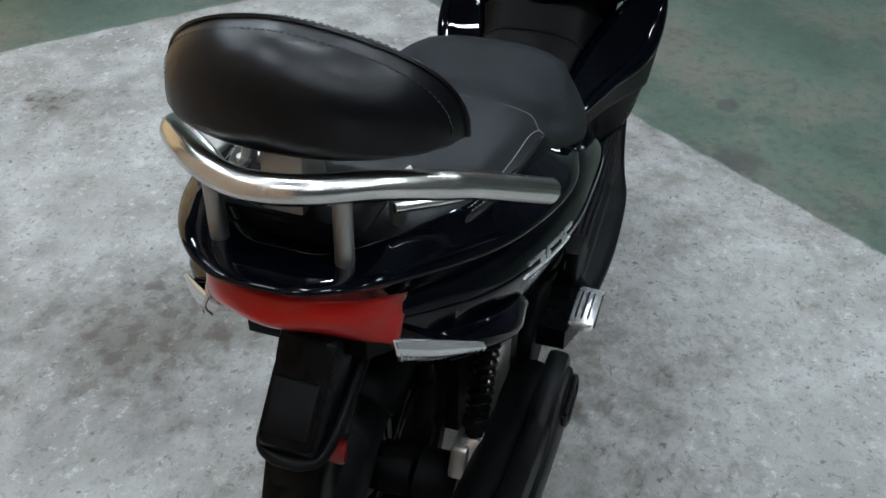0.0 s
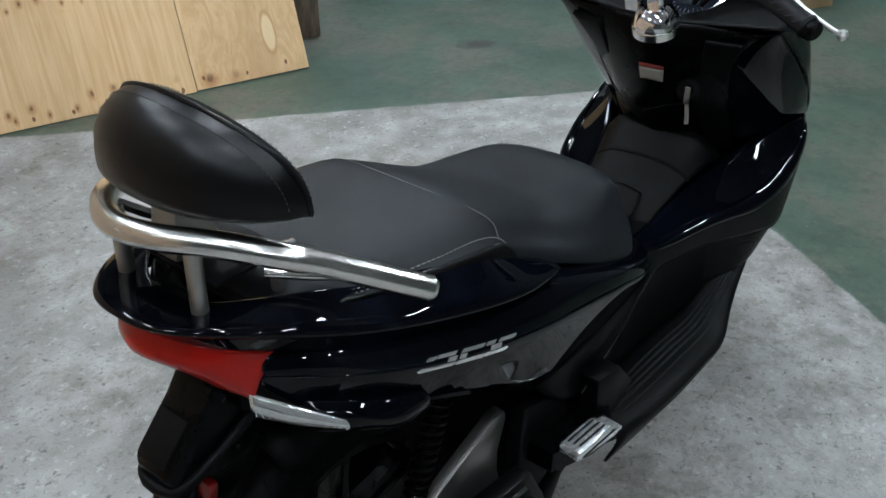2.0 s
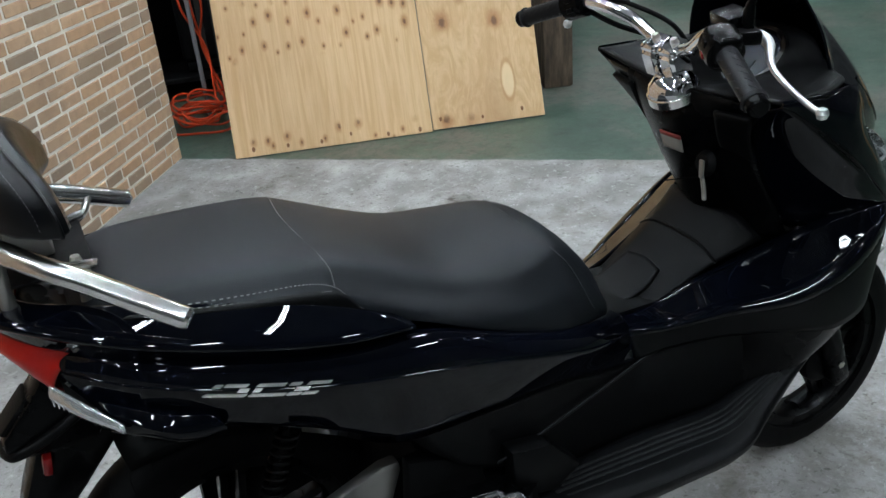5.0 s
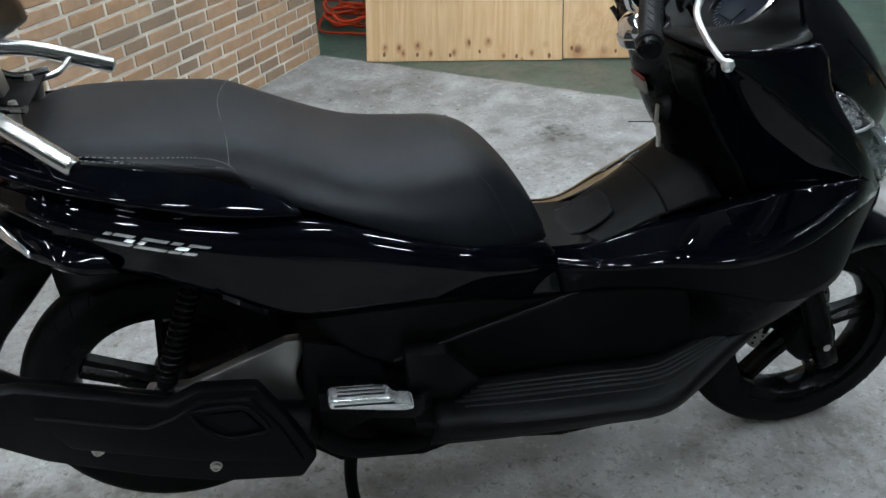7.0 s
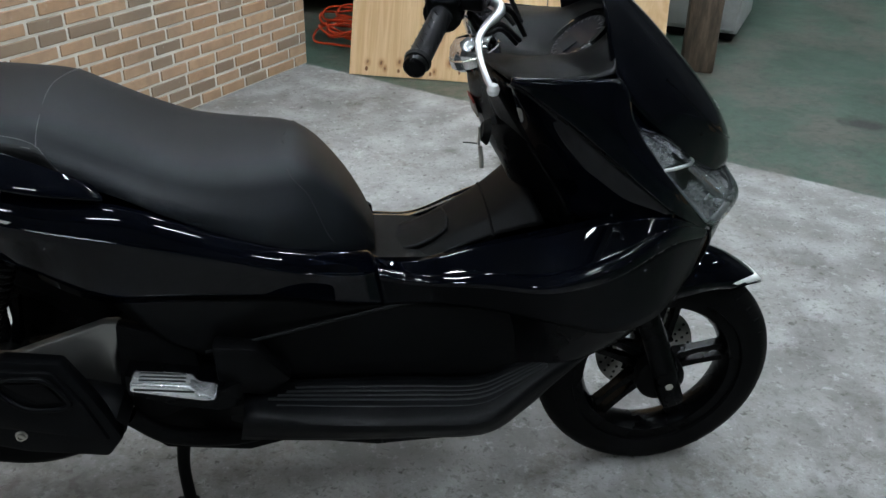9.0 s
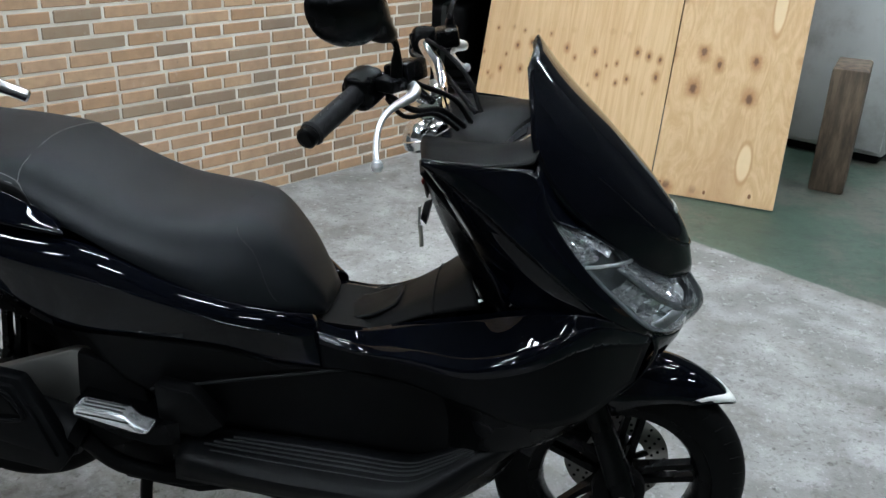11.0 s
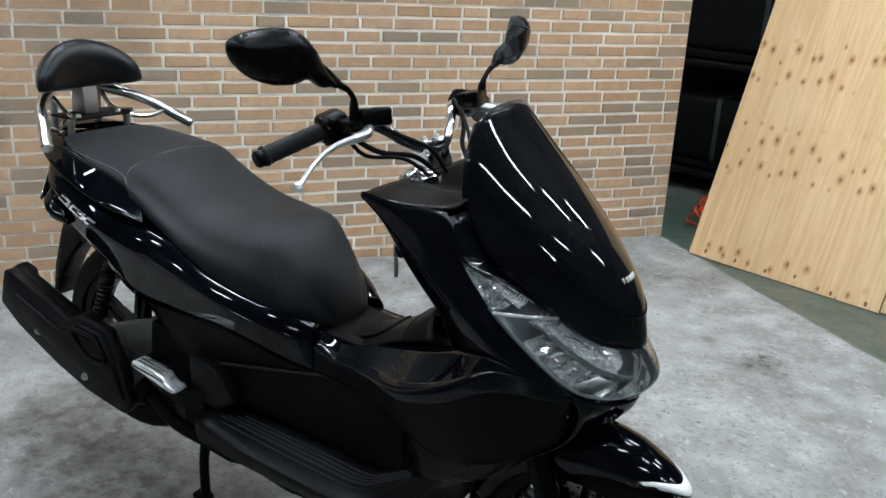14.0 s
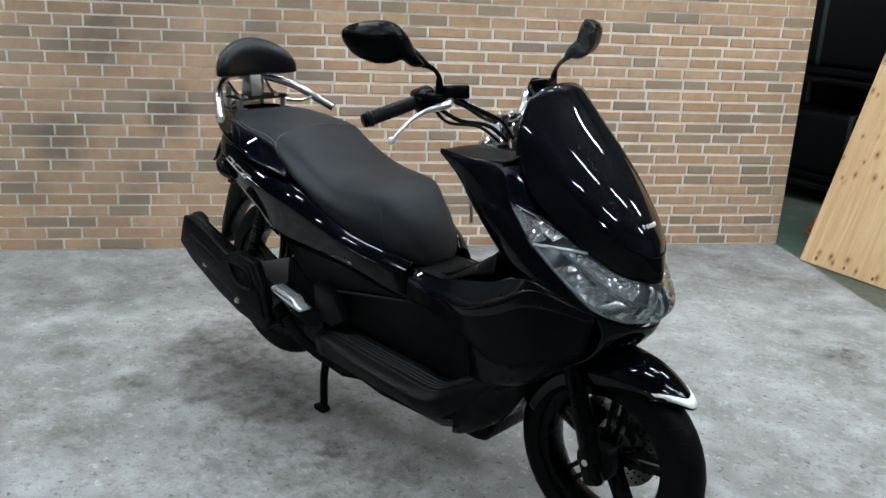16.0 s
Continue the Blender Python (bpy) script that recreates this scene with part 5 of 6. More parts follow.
for s in (-1, 1):
    before = set(SC.children)
    a, b = V(0.157, s * 0.217, 1.074), V(0.106, s * 0.338, 1.031)
    gr = part("grip", tube([a, a.lerp(b, 0.03), a.lerp(b, 0.06), a.lerp(b, 0.5), a.lerp(b, 0.86), a.lerp(b, 0.88), a.lerp(b, 0.92)], [0.019, 0.0205, 0.0165, 0.0168, 0.0168, 0.020, 0.018], 18), M_GRIP, SC, "black rubber grip")
    d = (b - a).normalized()
    part("bar_end", tube([a.lerp(b, 0.9), a.lerp(b, 0.93), a.lerp(b, 1.0), a.lerp(b, 1.03)], [0.012, 0.0165, 0.0165, 0.013], 18), M_SATIN, gr)
    rb = bmesh.new()
    side = d.cross(V(0, 0, 1)).normalized()
    upv = side.cross(d)
    for k in range(6):
        for q in range(5):
            an = 2 * math.pi * q / 5
            dirv = math.cos(an) * side + math.sin(an) * upv
            p0 = a.lerp(b, 0.14 + 0.125 * k) + dirv * 0.0168
            an2 = an + 0.5
            p1 = a.lerp(b, 0.22 + 0.125 * k) + (math.cos(an2) * side + math.sin(an2) * upv) * 0.0168
            tube([p0, p1], 0.0011, 4, bm=rb)
    part("grip_rib", rb, M_GRIP, gr)
    m = Matrix.Translation(a.lerp(b, -0.14)) @ d.to_track_quat("X", "Z").to_matrix().to_4x4()
    sw = part("switch_box", box((0, 0, 0), (0.055, 0.052, 0.055), 0.014, segs=3), M_SATIN, SC)
    sw.matrix_world = m
    part("switch_barrel", tube([(-0.020, 0, -0.002), (0.022, 0, -0.002)], 0.029, 20), M_SATIN, sw)
    part("switch_button", box((0.0, 0.026 * s, 0.008), (0.016, 0.008, 0.012), 0.002), M_MATTE, sw)
    part("switch_button", box((0.0, 0.026 * s, -0.012), (0.014, 0.008, 0.009), 0.002), M_REDDARK if s < 0 else M_MATTE, sw)
    part("brake_reservoir", box((0.222, s * 0.160, 1.100), (0.045, 0.070, 0.034), 0.006, pose(0, 0, 0, 0, -10, -18 * -s)), M_SATIN, SC)
    part("lever_perch", box((0.205, s * 0.200, 1.088), (0.045, 0.05, 0.022), 0.006, pose(0, 0, 0, 0, 0, 25 * s)), M_SATIN, SC)
    part("brake_lever", tube([(0.230, s * 0.178, 1.084), (0.243, s * 0.200, 1.079), (0.238, s * 0.222, 1.072), (0.218, s * 0.244, 1.062), (0.205, s * 0.266, 1.049), (0.203, s * 0.30, 1.030), (0.209, s * 0.335, 1.010), (0.214, s * 0.348, 1.004)],
         [0.010, 0.010, 0.0085, 0.0062, 0.0050, 0.0046, 0.0046, 0.0048], 12, 40), M_ALU, SC, "polished aluminium brake lever")
    part("lever_ball", lathe([(0, -0.010), (0.007, -0.007), (0.0095, 0), (0.007, 0.007), (0, 0.010)], pose(0.214, s * 0.352, 1.003), 14, close=False), M_ALU, SC)
    # mirrors
    mi = part("mirror", tube([(0.214, s * 0.200, 1.095), (0.214, s * 0.201, 1.122), (0.215, s * 0.206, 1.140), (0.214, s * 0.222, 1.156), (0.210, s * 0.250, 1.170)], [0.010, 0.009, 0.0055, 0.0055, 0.008], 12, 24), M_SATIN, SC, "black rear-view mirror on a bent stem")
    bx, by = (0.93, -0.36) if s < 0 else (0.87, 0.49)
    back = V(bx, by, -0.06).normalized()
    across = V(0, 0, 1).cross(back).normalized() * s
    upm = back.cross(across) * s
    across = V(-abs(by), s * bx, 0.0).normalized()
    upm = across.cross(back) * s
    upm = -upm if upm.z < 0 else upm
    cm = V(0.182, s * 0.345, 1.220)
    outline = [(-0.100, -0.052), (-0.072, -0.020), (-0.052, 0.012), (-0.022, 0.038), (0.012, 0.045), (0.060, 0.041), (0.096, 0.030), (0.106, 0.016), (0.098, -0.006), (0.072, -0.030), (0.030, -0.046), (-0.010, -0.048), (-0.040, -0.040), (-0.070, -0.056)]
    ring = [V(u * 0.97, v * 1.0, 0) for u, v in outline]
    ring = spline(ring + [ring[0]], 37)[:-1]
    secs = []
    for depth, k in ((-0.012, 0.90), (-0.010, 1.0), (0.0, 1.02), (0.016, 0.93), (0.027, 0.72), (0.033, 0.40), (0.034, 0.08)):
        secs.append([cm + across * p.x * k + upm * p.y * k + back * depth for p in ring])
    part("mirror_shell", loft(secs), M_SATIN, mi)
    gbm = bmesh.new()
    gbm.faces.new([gbm.verts.new(cm + across * p.x * 0.88 + upm * p.y * 0.88 - back * 0.0125) for p in ring])
    part("mirror_glass", gbm, M_MIRROR, mi, smooth=False)
    part("mirror_neck", tube([V(0.211, s * 0.246, 1.168), V(0.204, s * 0.272, 1.183), cm - across * 0.045 - upm * 0.012], [0.009, 0.015, 0.013], 12, 14), M_SATIN, mi)
    if s > 0:
        steer([o for o in SC.children if o not in before])
# cables
for pts, r in (([(0.21, -0.15, 1.095), (0.24, -0.12, 1.07), (0.29, -0.06, 1.035), (0.32, -0.04, 0.99)], 0.0045), ([(0.20, -0.20, 1.07), (0.235, -0.15, 1.035), (0.27, -0.08, 1.02), (0.31, -0.05, 0.985)], 0.0052),
               ([(0.20, -0.205, 1.065), (0.225, -0.175, 1.03), (0.265, -0.11, 1.02), (0.30, -0.07, 0.985)], 0.004), ([(0.21, 0.15, 1.095), (0.25, 0.12, 1.08), (0.30, 0.07, 1.045), (0.33, 0.04, 0.99)], 0.0045),
               ([(0.20, 0.20, 1.07), (0.24, 0.15, 1.04), (0.28, 0.08, 1.02), (0.32, 0.05, 0.985)], 0.0052)):
    part("control_cable", tube(pts, r, 8, 24), M_DARK, SC)
# ignition and key
ig = part("ignition_lock", lathe([(0, 0.012), (0.016, 0.012), (0.022, 0.004), (0.024, 0), (0, 0)], pose(0.257, -0.085, 0.835, 0, -80, 0), 20, close=False), M_DARK, SC)
part("key", box((0.240, -0.092, 0.830), (0.004, 0.011, 0.034), 0.0015), M_RAW, ig, "ignition key")
part("key_tag", tube([(0.242, -0.093, 0.812), (0.245, -0.095, 0.79), (0.246, -0.096, 0.772)], 0.0042, 8), M_STICKER, ig)
part("key_wire", tube([(0.242, -0.093, 0.815), (0.235, -0.05, 0.80), (0.225, -0.01, 0.785)], 0.0012, 5, 10), M_DARK, ig)

# rear rails and backrest
rail = part("grab_rail", tube([(-0.672, -0.221, 0.910), (-0.70, -0.205, 0.926), (-0.765, -0.165, 0.963), (-0.80, -0.142, 0.980), (-0.845, -0.095, 0.997), (-0.880, -0.045, 1.003), (-0.893, 0, 1.005), (-0.885, 0.038, 1.004), (-0.856, 0.084, 0.999), (-0.808, 0.132, 0.983), (-0.765, 0.165, 0.963), (-0.70, 0.205, 0.926), (-0.672, 0.221, 0.910)], 0.0145, 18, 90), M_STEEL, SC, "polished steel tube grab rail")
for s in (-1, 1):
    part("rail_cap", lathe([(0, 0.006), (0.012, 0.005), (0.0150, 0)], Matrix.Translation((-0.672, s * 0.221, 0.910)) @ V(0.07, s * -0.043 * -1, -0.042).to_track_quat("Z", "Y").to_matrix().to_4x4(), 16, close=False), M_STEEL, rail)
    part("rail_post", tube([(-0.858, s * 0.066, 0.985), (-0.858, s * 0.066, 0.982), (-0.860, s * 0.066, 0.908)], [0.0095, 0.0095, 0.0095], 14), M_RAW, rail)
    part("rail_post", tube([(-0.765, s * 0.085, 0.945), (-0.77, s * 0.085, 0.89)], 0.009, 14), M_RAW, rail)
    part("post_bolt", lathe([(0.004, 0.006), (0.008, 0.006), (0.0085, 0), (0, 0)], pose(-0.858, s * 0.066, 0.987), 10, close=False), M_BOLT, rail)
    part("rail_stay", tube([(-0.725, s * 0.185, 0.945), (-0.745, s * 0.14, 0.93), (-0.79, s * 0.09, 0.935)], 0.006, 10, 16), M_STEEL, rail)
part("rail_plate", box((-0.80, 0, 0.945), (0.10, 0.17, 0.005), 0.002), M_DARK, SC)
part("pad_bracket", prism([(-0.85, 0.948), (-0.79, 0.948), (-0.80, 1.03), (-0.84, 1.03)], -0.022, 0.022, 0.004), M_RAW, SC, "folded steel pad bracket")
for s in (-1, 1):
    part("bracket_bolt", lathe([(0, 0.008), (0.006, 0.008), (0.008, 0.0), (0, 0)], pose(-0.77, s * 0.06, 0.948), 8, close=False), M_BOLT, SC)
    part("bracket_strap", tube([(-0.745, s * 0.09, 0.952), (-0.80, s * 0.07, 0.955), (-0.86, s * 0.075, 0.998)], 0.006, 8, 14), M_STEEL, SC)
secs, N = [], 56
outline = []
for k in range(N):
    a = 2 * math.pi * k / N
    y, z = math.cos(a), math.sin(a)
    if z >= 0:
        outline.append((0.152 * math.copysign(abs(y) ** 1.12, y), 0.106 * z ** 0.90))
    else:
        outline.append((0.152 * math.copysign(abs(y) ** 0.8, y), -0.014 * abs(z) ** 0.8))
for dx, k in ((-0.062, 0.05), (-0.0605, 0.26), (-0.056, 0.50), (-0.047, 0.70), (-0.033, 0.86), (-0.016, 0.96), (-0.004, 0.99), (0.0, 1.008), (0.004, 0.985), (0.014, 0.95), (0.023, 0.86), (0.028, 0.72), (0.031, 0.50), (0.033, 0.28), (0.0335, 0.05)):
    secs.append([V(-0.820 + dx + 0.043 * (y * k / 0.152) ** 2 - 0.04 * (z * k), y * k - 0.005, 1.025 + 0.030 + (z - 0.030) * k) for y, z in outline])
pad = part("backrest_pad", loft(secs), M_PAD, SC, "black leather backrest pad with a welted seam")
wl = [p.copy() for p in secs[7]]
part("welt", tube([wl[i] for i in range(0, N // 2 + 2)], 0.0028, 6), M_PAD, pad)
for sec, away in ((5, -0.0012), (9, 0.0012)):
    b = bmesh.new()
    path = spline([p + V(away, 0, 0.0001) for p in secs[sec][0:N // 2 + 1]], 120)
    for k in range(0, 118, 2):
        tube([path[k], path[k + 1]], 0.0005, 4, bm=b)
    part("pad_stitching", b, M_PADTHREAD, pad)

# exhaust
ax0, ax1 = V(-0.40, -0.185, 0.335), V(-0.893, -0.190, 0.516)
d = (ax1 - ax0).normalized()
sidev = V(0, -1, 0)
upv = V(0, 0, 1) - d * d.z
upv.normalize()
ms = []
for u, hu, hd, wo, wi in ((0.0, 0.03, 0.03, 0.03, 0.03), (0.04, 0.055, 0.05, 0.05, 0.05), (0.25, 0.050, 0.056, 0.054, 0.040), (0.6, 0.047, 0.056, 0.054, 0.038), (0.93, 0.044, 0.052, 0.050, 0.036), (1.0, 0.055, 0.05, 0.045, 0.045)):
    c = ax0.lerp(ax1, u)
    ms.append([c + upv * hu * math.sin(a) * (1 if math.sin(a) > 0 else hd / hu) + sidev * (wo if math.cos(a) > 0 else wi) * math.cos(a) for a in (2 * math.pi * k / 20 for k in range(20))])
ex = part("muffler", loft(ms), M_MUFFLER, SC, "black muffler with a faceted heat shield")
shield_out = [(-0.868, 0.566), (-0.835, 0.566), (-0.73, 0.532), (-0.622, 0.493), (-0.573, 0.515), (-0.478, 0.502), (-0.442, 0.435), (-0.400, 0.335), (-0.43, 0.294), (-0.565, 0.315), (-0.68, 0.354), (-0.825, 0.420), (-0.897, 0.470)]
part("heat_shield", prism(shield_out, -0.248, -0.215, 0.008), M_MUFFLER, ex)
part("shield_ridge", prism([(-0.822, 0.518), (-0.66, 0.462), (-0.61, 0.475), (-0.575, 0.500), (-0.492, 0.490), (-0.452, 0.42), (-0.42, 0.335), (-0.60, 0.378), (-0.78, 0.444)], -0.257, -0.24, 0.008), M_MUFFLER, ex)
part("recess_rim", tube([(-0.588, -0.262, 0.484), (-0.545, -0.263, 0.486), (-0.502, -0.262, 0.478), (-0.472, -0.262, 0.430), (-0.500, -0.262, 0.418), (-0.545, -0.262, 0.424), (-0.575, -0.262, 0.452), (-0.588, -0.262, 0.484)], 0.0045, 8, 60), M_MUFFLER, ex)
part("shield_recess", prism([(-0.575, 0.478), (-0.505, 0.472), (-0.482, 0.432), (-0.53, 0.43)], -0.262, -0.25, 0.004), M_DARK, ex)
for x, z in ((-0.569, 0.350), (-0.743, 0.424)):
    part("shield_bolt", lathe([(0, 0.003), (0.0042, 0.003), (0.0048, 0.007), (0.0075, 0.0065), (0.008, 0.002), (0.0105, 0.001), (0.0105, -0.012), (0, -0.012)], pose(x, -0.248, z + 0.005, 90, 0, 0), 12, close=False), M_BOLT, ex, "zinc shield bolt")
part("end_cap", tube([ax0.lerp(ax1, 0.985), ax0.lerp(ax1, 1.02)], [0.05, 0.042], 20), M_SATIN, ex)
part("tail_pipe", tube([ax0.lerp(ax1, 1.0), ax0.lerp(ax1, 1.035)], 0.016, 14), M_DARK, ex)
part("exhaust_pipe", tube([(-0.40, -0.185, 0.335), (-0.33, -0.17, 0.27), (-0.20, -0.12, 0.22), (-0.05, -0.06, 0.22)], 0.018, 12, 24), M_DARK, ex)

# drive unit and suspension
part("engine_case", loft([[V(x, -w, b), V(x, -w, t), V(x, w + 0.04, t), V(x, w + 0.04, b)] for x, w, b, t in ((-0.46, 0.07, 0.24, 0.44), (-0.36, 0.12, 0.20, 0.50), (-0.20, 0.13, 0.19, 0.52), (-0.02, 0.11, 0.22, 0.48))]), M_DARK, SC, smooth=False)
part("drive_case", loft([[V(-0.68, 0.09, 0.30), V(-0.68, 0.09, 0.43), V(-0.68, 0.14, 0.41), V(-0.68, 0.14, 0.32)], [V(-0.5, 0.09, 0.27), V(-0.5, 0.09, 0.47), V(-0.5, 0.16, 0.45), V(-0.5, 0.16, 0.29)], [V(-0.22, 0.09, 0.22), V(-0.22, 0.09, 0.48), V(-0.22, 0.16, 0.46), V(-0.22, 0.16, 0.24)]]), M_DARK, SC)
part("swing_arm", prism([(-0.69, 0.41), (-0.67, 0.455), (-0.60, 0.450), (-0.43, 0.512), (-0.402, 0.512), (-0.398, 0.495), (-0.418, 0.44), (-0.418, 0.40), (-0.398, 0.33), (-0.42, 0.285), (-0.45, 0.30), (-0.50, 0.38), (-0.62, 0.39)], -0.145, -0.120, 0.006), M_RAW, SC, "bare aluminium swing arm")
part("hub_cover", lathe([(0, 0.03), (0.03, 0.03), (0.045, 0.01), (0.045, -0.03), (0, -0.03)], pose(-0.655, -0.10, 0.355, 90, 0, 0), 24, close=False), M_DARK, SC)
for s in (-1, 1):
    a, b = V(-0.648, s * 0.145, 0.440), V(-0.555, s * 0.145, 0.665)
    sh = part("shock_absorber", tube([a, a.lerp(b, 0.35), a.lerp(b, 0.36), b], [0.013, 0.013, 0.008, 0.008], 12), M_DARK, SC)
    d = (b - a).normalized()
    sx = d.cross(V(0, 1, 0)).normalized()
    sy = d.cross(sx)
    pts = [a.lerp(b, 0.18 + 0.75 * k / 120) + 0.0155 * (math.cos(k / 120 * 2 * math.pi * 13) * sx + math.sin(k / 120 * 2 * math.pi * 13) * sy) for k in range(121)]
    part("spring", tube(pts, 0.0036, 8), M_SPRING, sh, "black coil spring")
    part("spring_seat", tube([a.lerp(b, 0.14), a.lerp(b, 0.18)], 0.020, 16), M_DARK, sh)
    part("shock_mount", box(a + V(0, 0, -0.005), (0.035, 0.034, 0.05), 0.008, pose(0, 0, 0, 0, 22, 0)), M_ALU, sh, "cast aluminium lower mount")
    part("mount_bolt", lathe([(0, 0.008), (0.008, 0.008), (0.009, 0), (0, 0)], pose(a.x, s * 0.165, a.z - 0.01, 90 * -s, 0, 0) if s > 0 else pose(a.x, -0.165, a.z - 0.01, 90, 0, 0), 6, close=False), M_BOLT, sh)

# passenger pegs
for s in (-1, 1):
    hold = part("peg_bracket", loft([[V(x, s * y0, z0), V(x, s * y1, z0), V(x, s * y1, z1), V(x, s * y0, z1)] for x, y0, y1, z0, z1 in ((-0.385, 0.16, 0.225, 0.415, 0.455), (-0.30, 0.15, 0.245, 0.40, 0.44), (-0.23, 0.15, 0.245, 0.385, 0.425), (-0.19, 0.16, 0.215, 0.37, 0.42))]), M_SATIN, SC)
    peg_o = [(-0.372, 0.449), (-0.368, 0.467), (-0.30, 0.460), (-0.270, 0.455), (-0.258, 0.438), (-0.230, 0.432), (-0.228, 0.421), (-0.25, 0.421)]
    peg = part("passenger_peg", prism(peg_o, s * 0.224, s * 0.266, 0.007), M_PEG, hold, "bright aluminium passenger peg")
    for k in range(3):
        y = s * (0.234 + 0.010 * k)
        part("peg_groove", tube([(-0.355, y, 0.4660), (-0.30, y, 0.4602), (-0.278, y, 0.4570)], 0.0016, 6, 12), M_DARK, peg)
    part("peg_slot", tube([(-0.362, s * 0.2665, 0.456), (-0.30, s * 0.2665, 0.449), (-0.262, s * 0.2665, 0.444)], 0.0016, 6, 12), M_DARK, peg)
    part("peg_guard", prism([(-0.235, 0.50), (-0.16, 0.488), (-0.10, 0.42), (-0.15, 0.385), (-0.23, 0.40)], s * 0.175, s * 0.215, 0.008), M_MATTE, SC)
    part("rear_cover", prism([(-0.40, 0.53), (-0.335, 0.51), (-0.27, 0.465), (-0.25, 0.36), (-0.38, 0.30), (-0.41, 0.40)], s * 0.15, s * 0.178, 0.008), M_DARK, SC)

# centre stand
st = part("centre_stand", tube([(-0.33, -0.10, 0.22), (-0.33, 0.18, 0.22)], 0.014, 12), M_DARK, SC)
for s, w in ((-1, 0.080), (1, 0.165)):
    part("stand_leg", tube([(-0.33, s * (w - 0.004), 0.22), (-0.345, s * w, 0.12), (-0.342, s * (w + 0.002), 0.012)], [0.015, 0.013, 0.013], 12, 14), M_DARK, st)
    part("stand_foot", box((-0.348, s * (w + 0.006), 0.0105), (0.05, 0.035, 0.021), 0.008), M_DARK, st)

# ---------- things behind and beside ----------
def build_clutter():
    rng = random.Random(8)
    steel = mat("green_steel_post", (0.035, 0.06, 0.05), 0.5)
    n = Nodes(steel)
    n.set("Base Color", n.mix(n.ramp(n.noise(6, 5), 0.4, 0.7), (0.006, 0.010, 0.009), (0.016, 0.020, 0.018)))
    black = plastic("near_black_plastic", (0.003, 0.003, 0.0033), 0.7)
    wood = mat("old_timber", (0.12, 0.085, 0.055), 0.8)
    n = Nodes(wood)
    n.set("Base Color", n.mix(n.ramp(n.noise(7, 6, 0.65, n.stretch((4, 4, 0.6))), 0.35, 0.7), (0.06, 0.042, 0.03), (0.17, 0.12, 0.08)))
    n.bump(n.noise(30, 4, 0.6, n.stretch((4, 4, 0.4))), 0.4, 0.003)
    white = mat("dull_white_enamel", (0.55, 0.56, 0.55), 0.45)
    n = Nodes(white)
    n.set("Base Color", n.mix(n.ramp(n.noise(3, 6, 0.7), 0.45, 0.75), (0.55, 0.56, 0.55), (0.36, 0.35, 0.33)))
    card = mat("cardboard", (0.36, 0.25, 0.14), 0.8)
    n = Nodes(card)
    n.set("Base Color", n.mix(n.ramp(n.noise(4, 5), 0.3, 0.7), (0.32, 0.21, 0.11), (0.40, 0.28, 0.16)))
    tape = mat("packing_tape", (0.42, 0.30, 0.17), 0.25)
    orange = plastic("orange_hose", (0.42, 0.045, 0.015), 0.45)
    # steel post and rail behind the wall's free end
    for x, y in ((0.30, 3.78), (0.95, 3.72)):
        post = thing("steel_post", "dark green steel post standing behind the plywood", "steel post", "steel posts")
        part("post", prism([(-0.04, 0), (0.04, 0), (0.04, 2.9), (-0.04, 2.9)], -0.02, 0.02, 0.004), steel, post, smooth=False)
        part("flange", prism([(-0.006, 0), (0.006, 0), (0.006, 2.9), (-0.006, 2.9)], -0.06, -0.021, 0.001), steel, post, smooth=False)
        part("foot_plate", box((0, -0.01, 0.006), (0.18, 0.18, 0.012), 0.002), steel, post)
        post.location = (x, y, 0)
    # Rack, crates and rear sheet are added to keep the gap here dark.
    rack = thing("storage_rack", "dark steel rack added to fill the dark gap behind the wall", "storage rack")
    for px in (-0.9, 0.9):
        for py in (-0.25, 0.25):
            part("upright", tube([(px, py, 0), (px, py, 2.2)], 0.02, 6), steel, rack)
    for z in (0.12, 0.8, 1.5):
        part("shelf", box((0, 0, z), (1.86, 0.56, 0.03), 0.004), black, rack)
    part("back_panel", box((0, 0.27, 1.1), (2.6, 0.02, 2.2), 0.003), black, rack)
    rack.matrix_basis = pose(0.10, 4.25, 0, 0, 0, -10)
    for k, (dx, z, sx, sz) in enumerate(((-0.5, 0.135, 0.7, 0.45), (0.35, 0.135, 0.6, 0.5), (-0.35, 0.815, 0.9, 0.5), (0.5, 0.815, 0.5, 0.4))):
        o = thing("covered_crate", "black-covered crate added to help fill the dark gap", "crate", "covered crates")
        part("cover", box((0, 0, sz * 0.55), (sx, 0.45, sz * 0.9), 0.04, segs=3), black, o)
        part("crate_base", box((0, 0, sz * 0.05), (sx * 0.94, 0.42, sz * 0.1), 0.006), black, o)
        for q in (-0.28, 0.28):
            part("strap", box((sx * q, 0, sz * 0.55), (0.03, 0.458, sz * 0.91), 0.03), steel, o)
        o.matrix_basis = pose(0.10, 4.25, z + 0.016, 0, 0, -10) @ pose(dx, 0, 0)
    # coiled orange hose on the floor and hanging
    coil = thing("orange_hose", "tangled orange air hose lying in coils on the floor", "hose")
    for k in range(9):
        pts = []
        cx, cy, r = rng.uniform(-0.03, 0.06), rng.uniform(-0.08, 0.12), rng.uniform(0.13, 0.22)
        ph = rng.uniform(0, 6)
        for q in range(26):
            a = ph + 2 * math.pi * q / 25
            pts.append((cx + r * math.cos(a) * 0.75, cy + r * math.sin(a), 0.008 + 0.016 * k + 0.02 * (0.5 + 0.5 * math.sin(3 * a + k))))
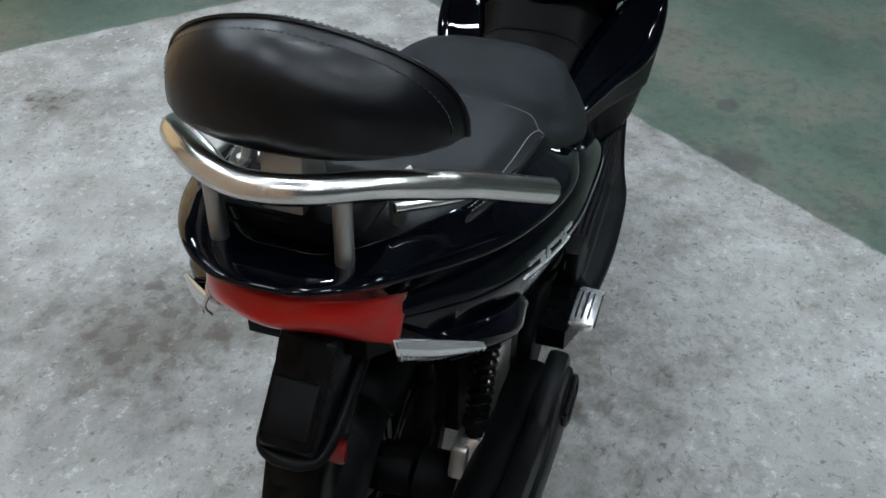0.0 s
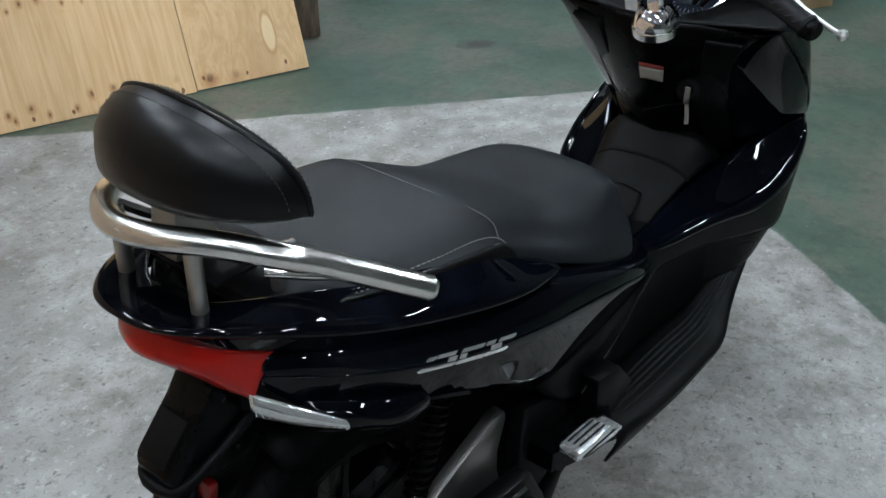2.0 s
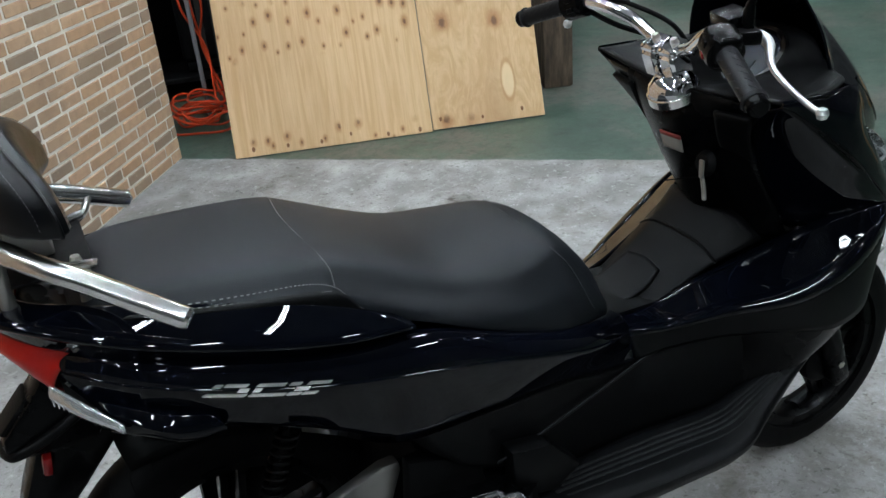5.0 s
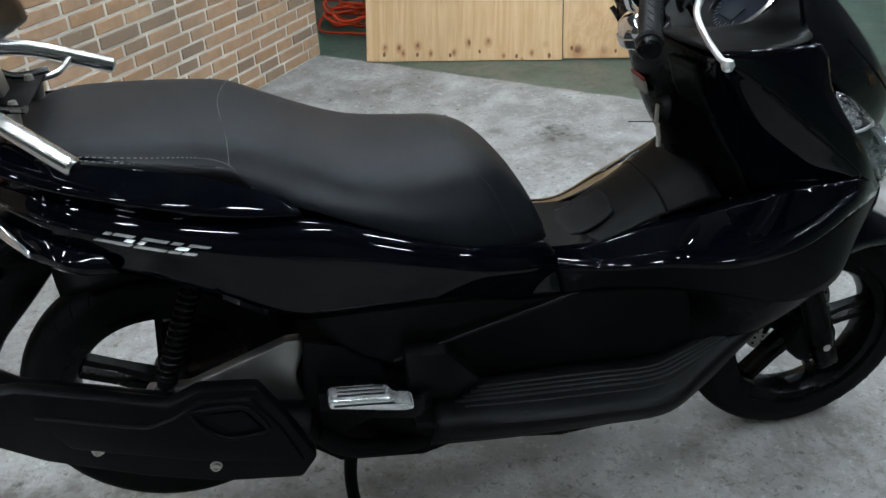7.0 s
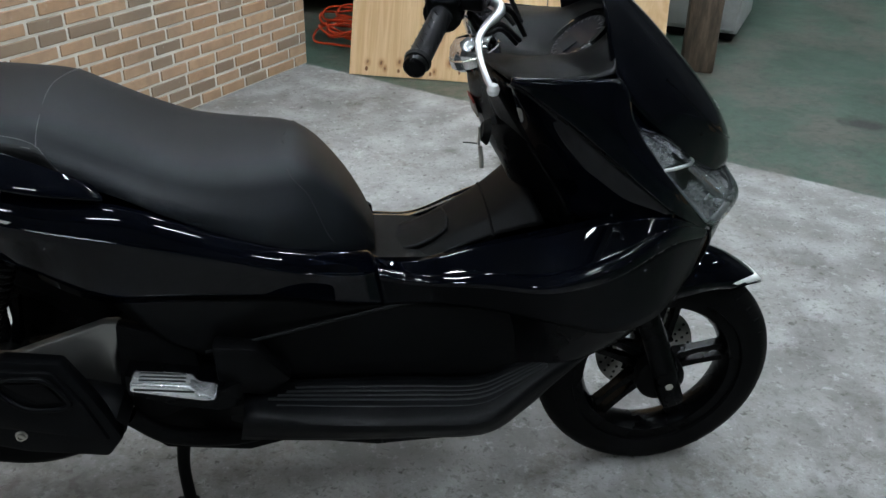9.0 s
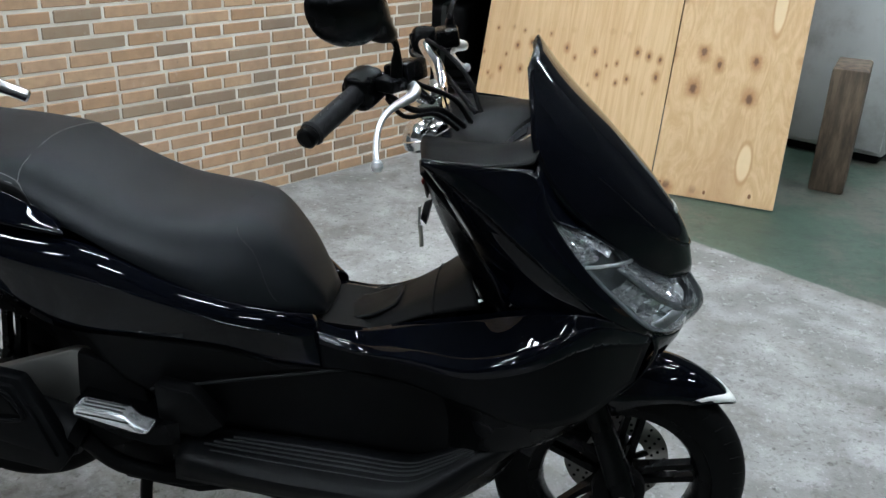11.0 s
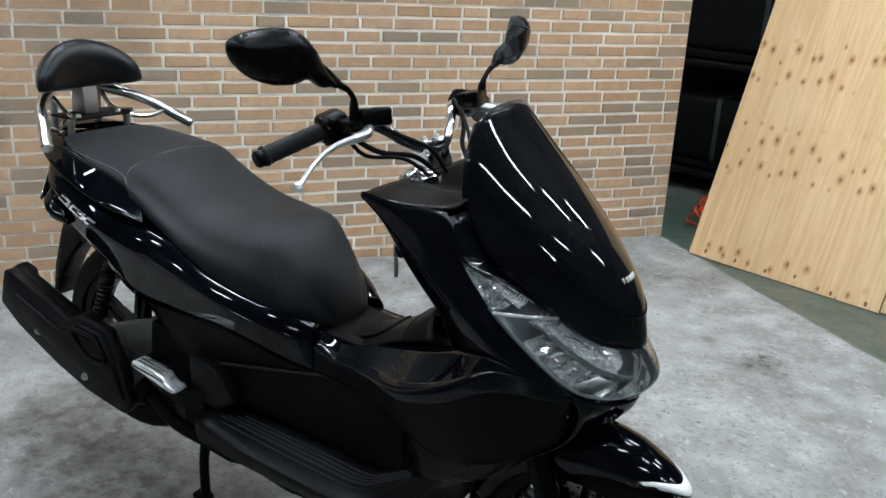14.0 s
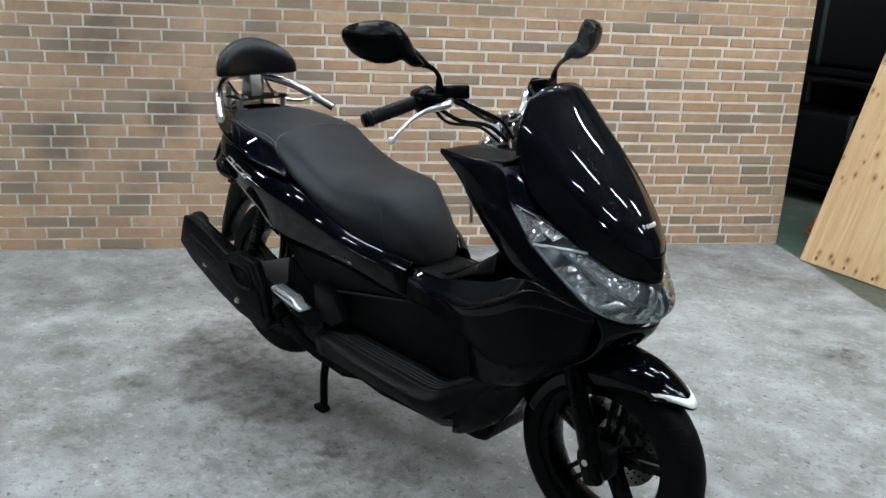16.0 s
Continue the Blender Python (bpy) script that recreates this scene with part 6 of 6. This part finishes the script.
        part("hose_loop", tube(pts, 0.0065, 7, 60), orange, coil)
    for k in range(3):
        part("hose_end", tube([(0.1 + 0.03 * k, 0.1, 0.12), (0.13, 0.25 + 0.05 * k, 0.35), (0.05 + 0.06 * k, 0.35, 0.6), (0.15, 0.5, 0.95 + 0.1 * k)], 0.0065, 7, 30), orange, coil)
    coil.location = (0.05, 3.42, 0)
    # timber block, cabinet, boxes
    o = part("timber_block", box((0, 0, 0.3), (0.16, 0.34, 0.60), 0.012, segs=2), wood)
    o.matrix_basis = pose(1.885, 2.90, 0, 0, 0, -20)
    tagged(o, "rough dark timber block standing on end", "timber block")
    cab = thing("metal_cabinet", "dull white metal cabinet on short feet", "cabinet")
    part("body", box((0, 0, 0.55), (0.55, 0.6, 1.0), 0.015), white, cab)
    part("door", box((0, -0.31, 0.55), (0.52, 0.02, 0.95), 0.006), white, cab)
    part("plinth", box((0, 0.0, 0.03), (0.50, 0.54, 0.05), 0.004), black, cab)
    for sx in (-1, 1):
        for sy in (-1, 1):
            part("foot", tube([(sx * 0.22, sy * 0.24, 0), (sx * 0.22, sy * 0.24, 0.03)], 0.02, 10), black, cab)
    part("handle", box((0.2, -0.33, 0.7), (0.02, 0.025, 0.14), 0.005), black, cab)
    cab.matrix_basis = pose(2.162, 3.642, 0, 0, 0, -31)
    for k, (x, y, turn, sz) in enumerate(((4.12, 1.17, 62, (0.60, 0.5, 0.36)), (4.35, 0.10, -12, (0.45, 0.45, 0.30)))):
        bx = thing("cardboard_box", "closed brown cardboard box on the green floor", "cardboard box", "cardboard boxes")
        part("carton", box((0, 0, sz[2] / 2), sz, 0.006), card, bx)
        part("tape_strip", box((0, 0, sz[2] + 0.0005), (sz[0] + 0.002, 0.05, 0.002), 0), tape, bx, smooth=False)
        part("flap_seam", box((0, 0, sz[2] + 0.0022), (sz[0], 0.003, 0.001), 0), black, bx, smooth=False)
        bx.matrix_basis = pose(x, y, 0, 0, 0, turn)

    # grey conduit behind the wall's end
    o = part("conduit", tube([(0.12, 3.62, 0.0), (0.12, 3.62, 1.2), (0.16, 3.64, 2.4)], 0.012, 10, 20), mat("grey_conduit", (0.20, 0.20, 0.21), 0.5))
    tagged(o, "thin grey conduit rising from the floor", "conduit")
    for x, y, turn, sx in ((3.04, -0.49, 25, 0.09), (3.39, -0.54, -10, 0.13)):
        o = part("wood_offcut", box((0, 0, 0.02), (sx, 0.05, 0.04), 0.004), wood)
        o.matrix_basis = pose(x, y, 0, 0, 0, turn)
        tagged(o, "short wooden offcut lying on green floor", "offcut", "offcuts")


build_clutter()

# ---------- bricks ----------
build_brick_wall()
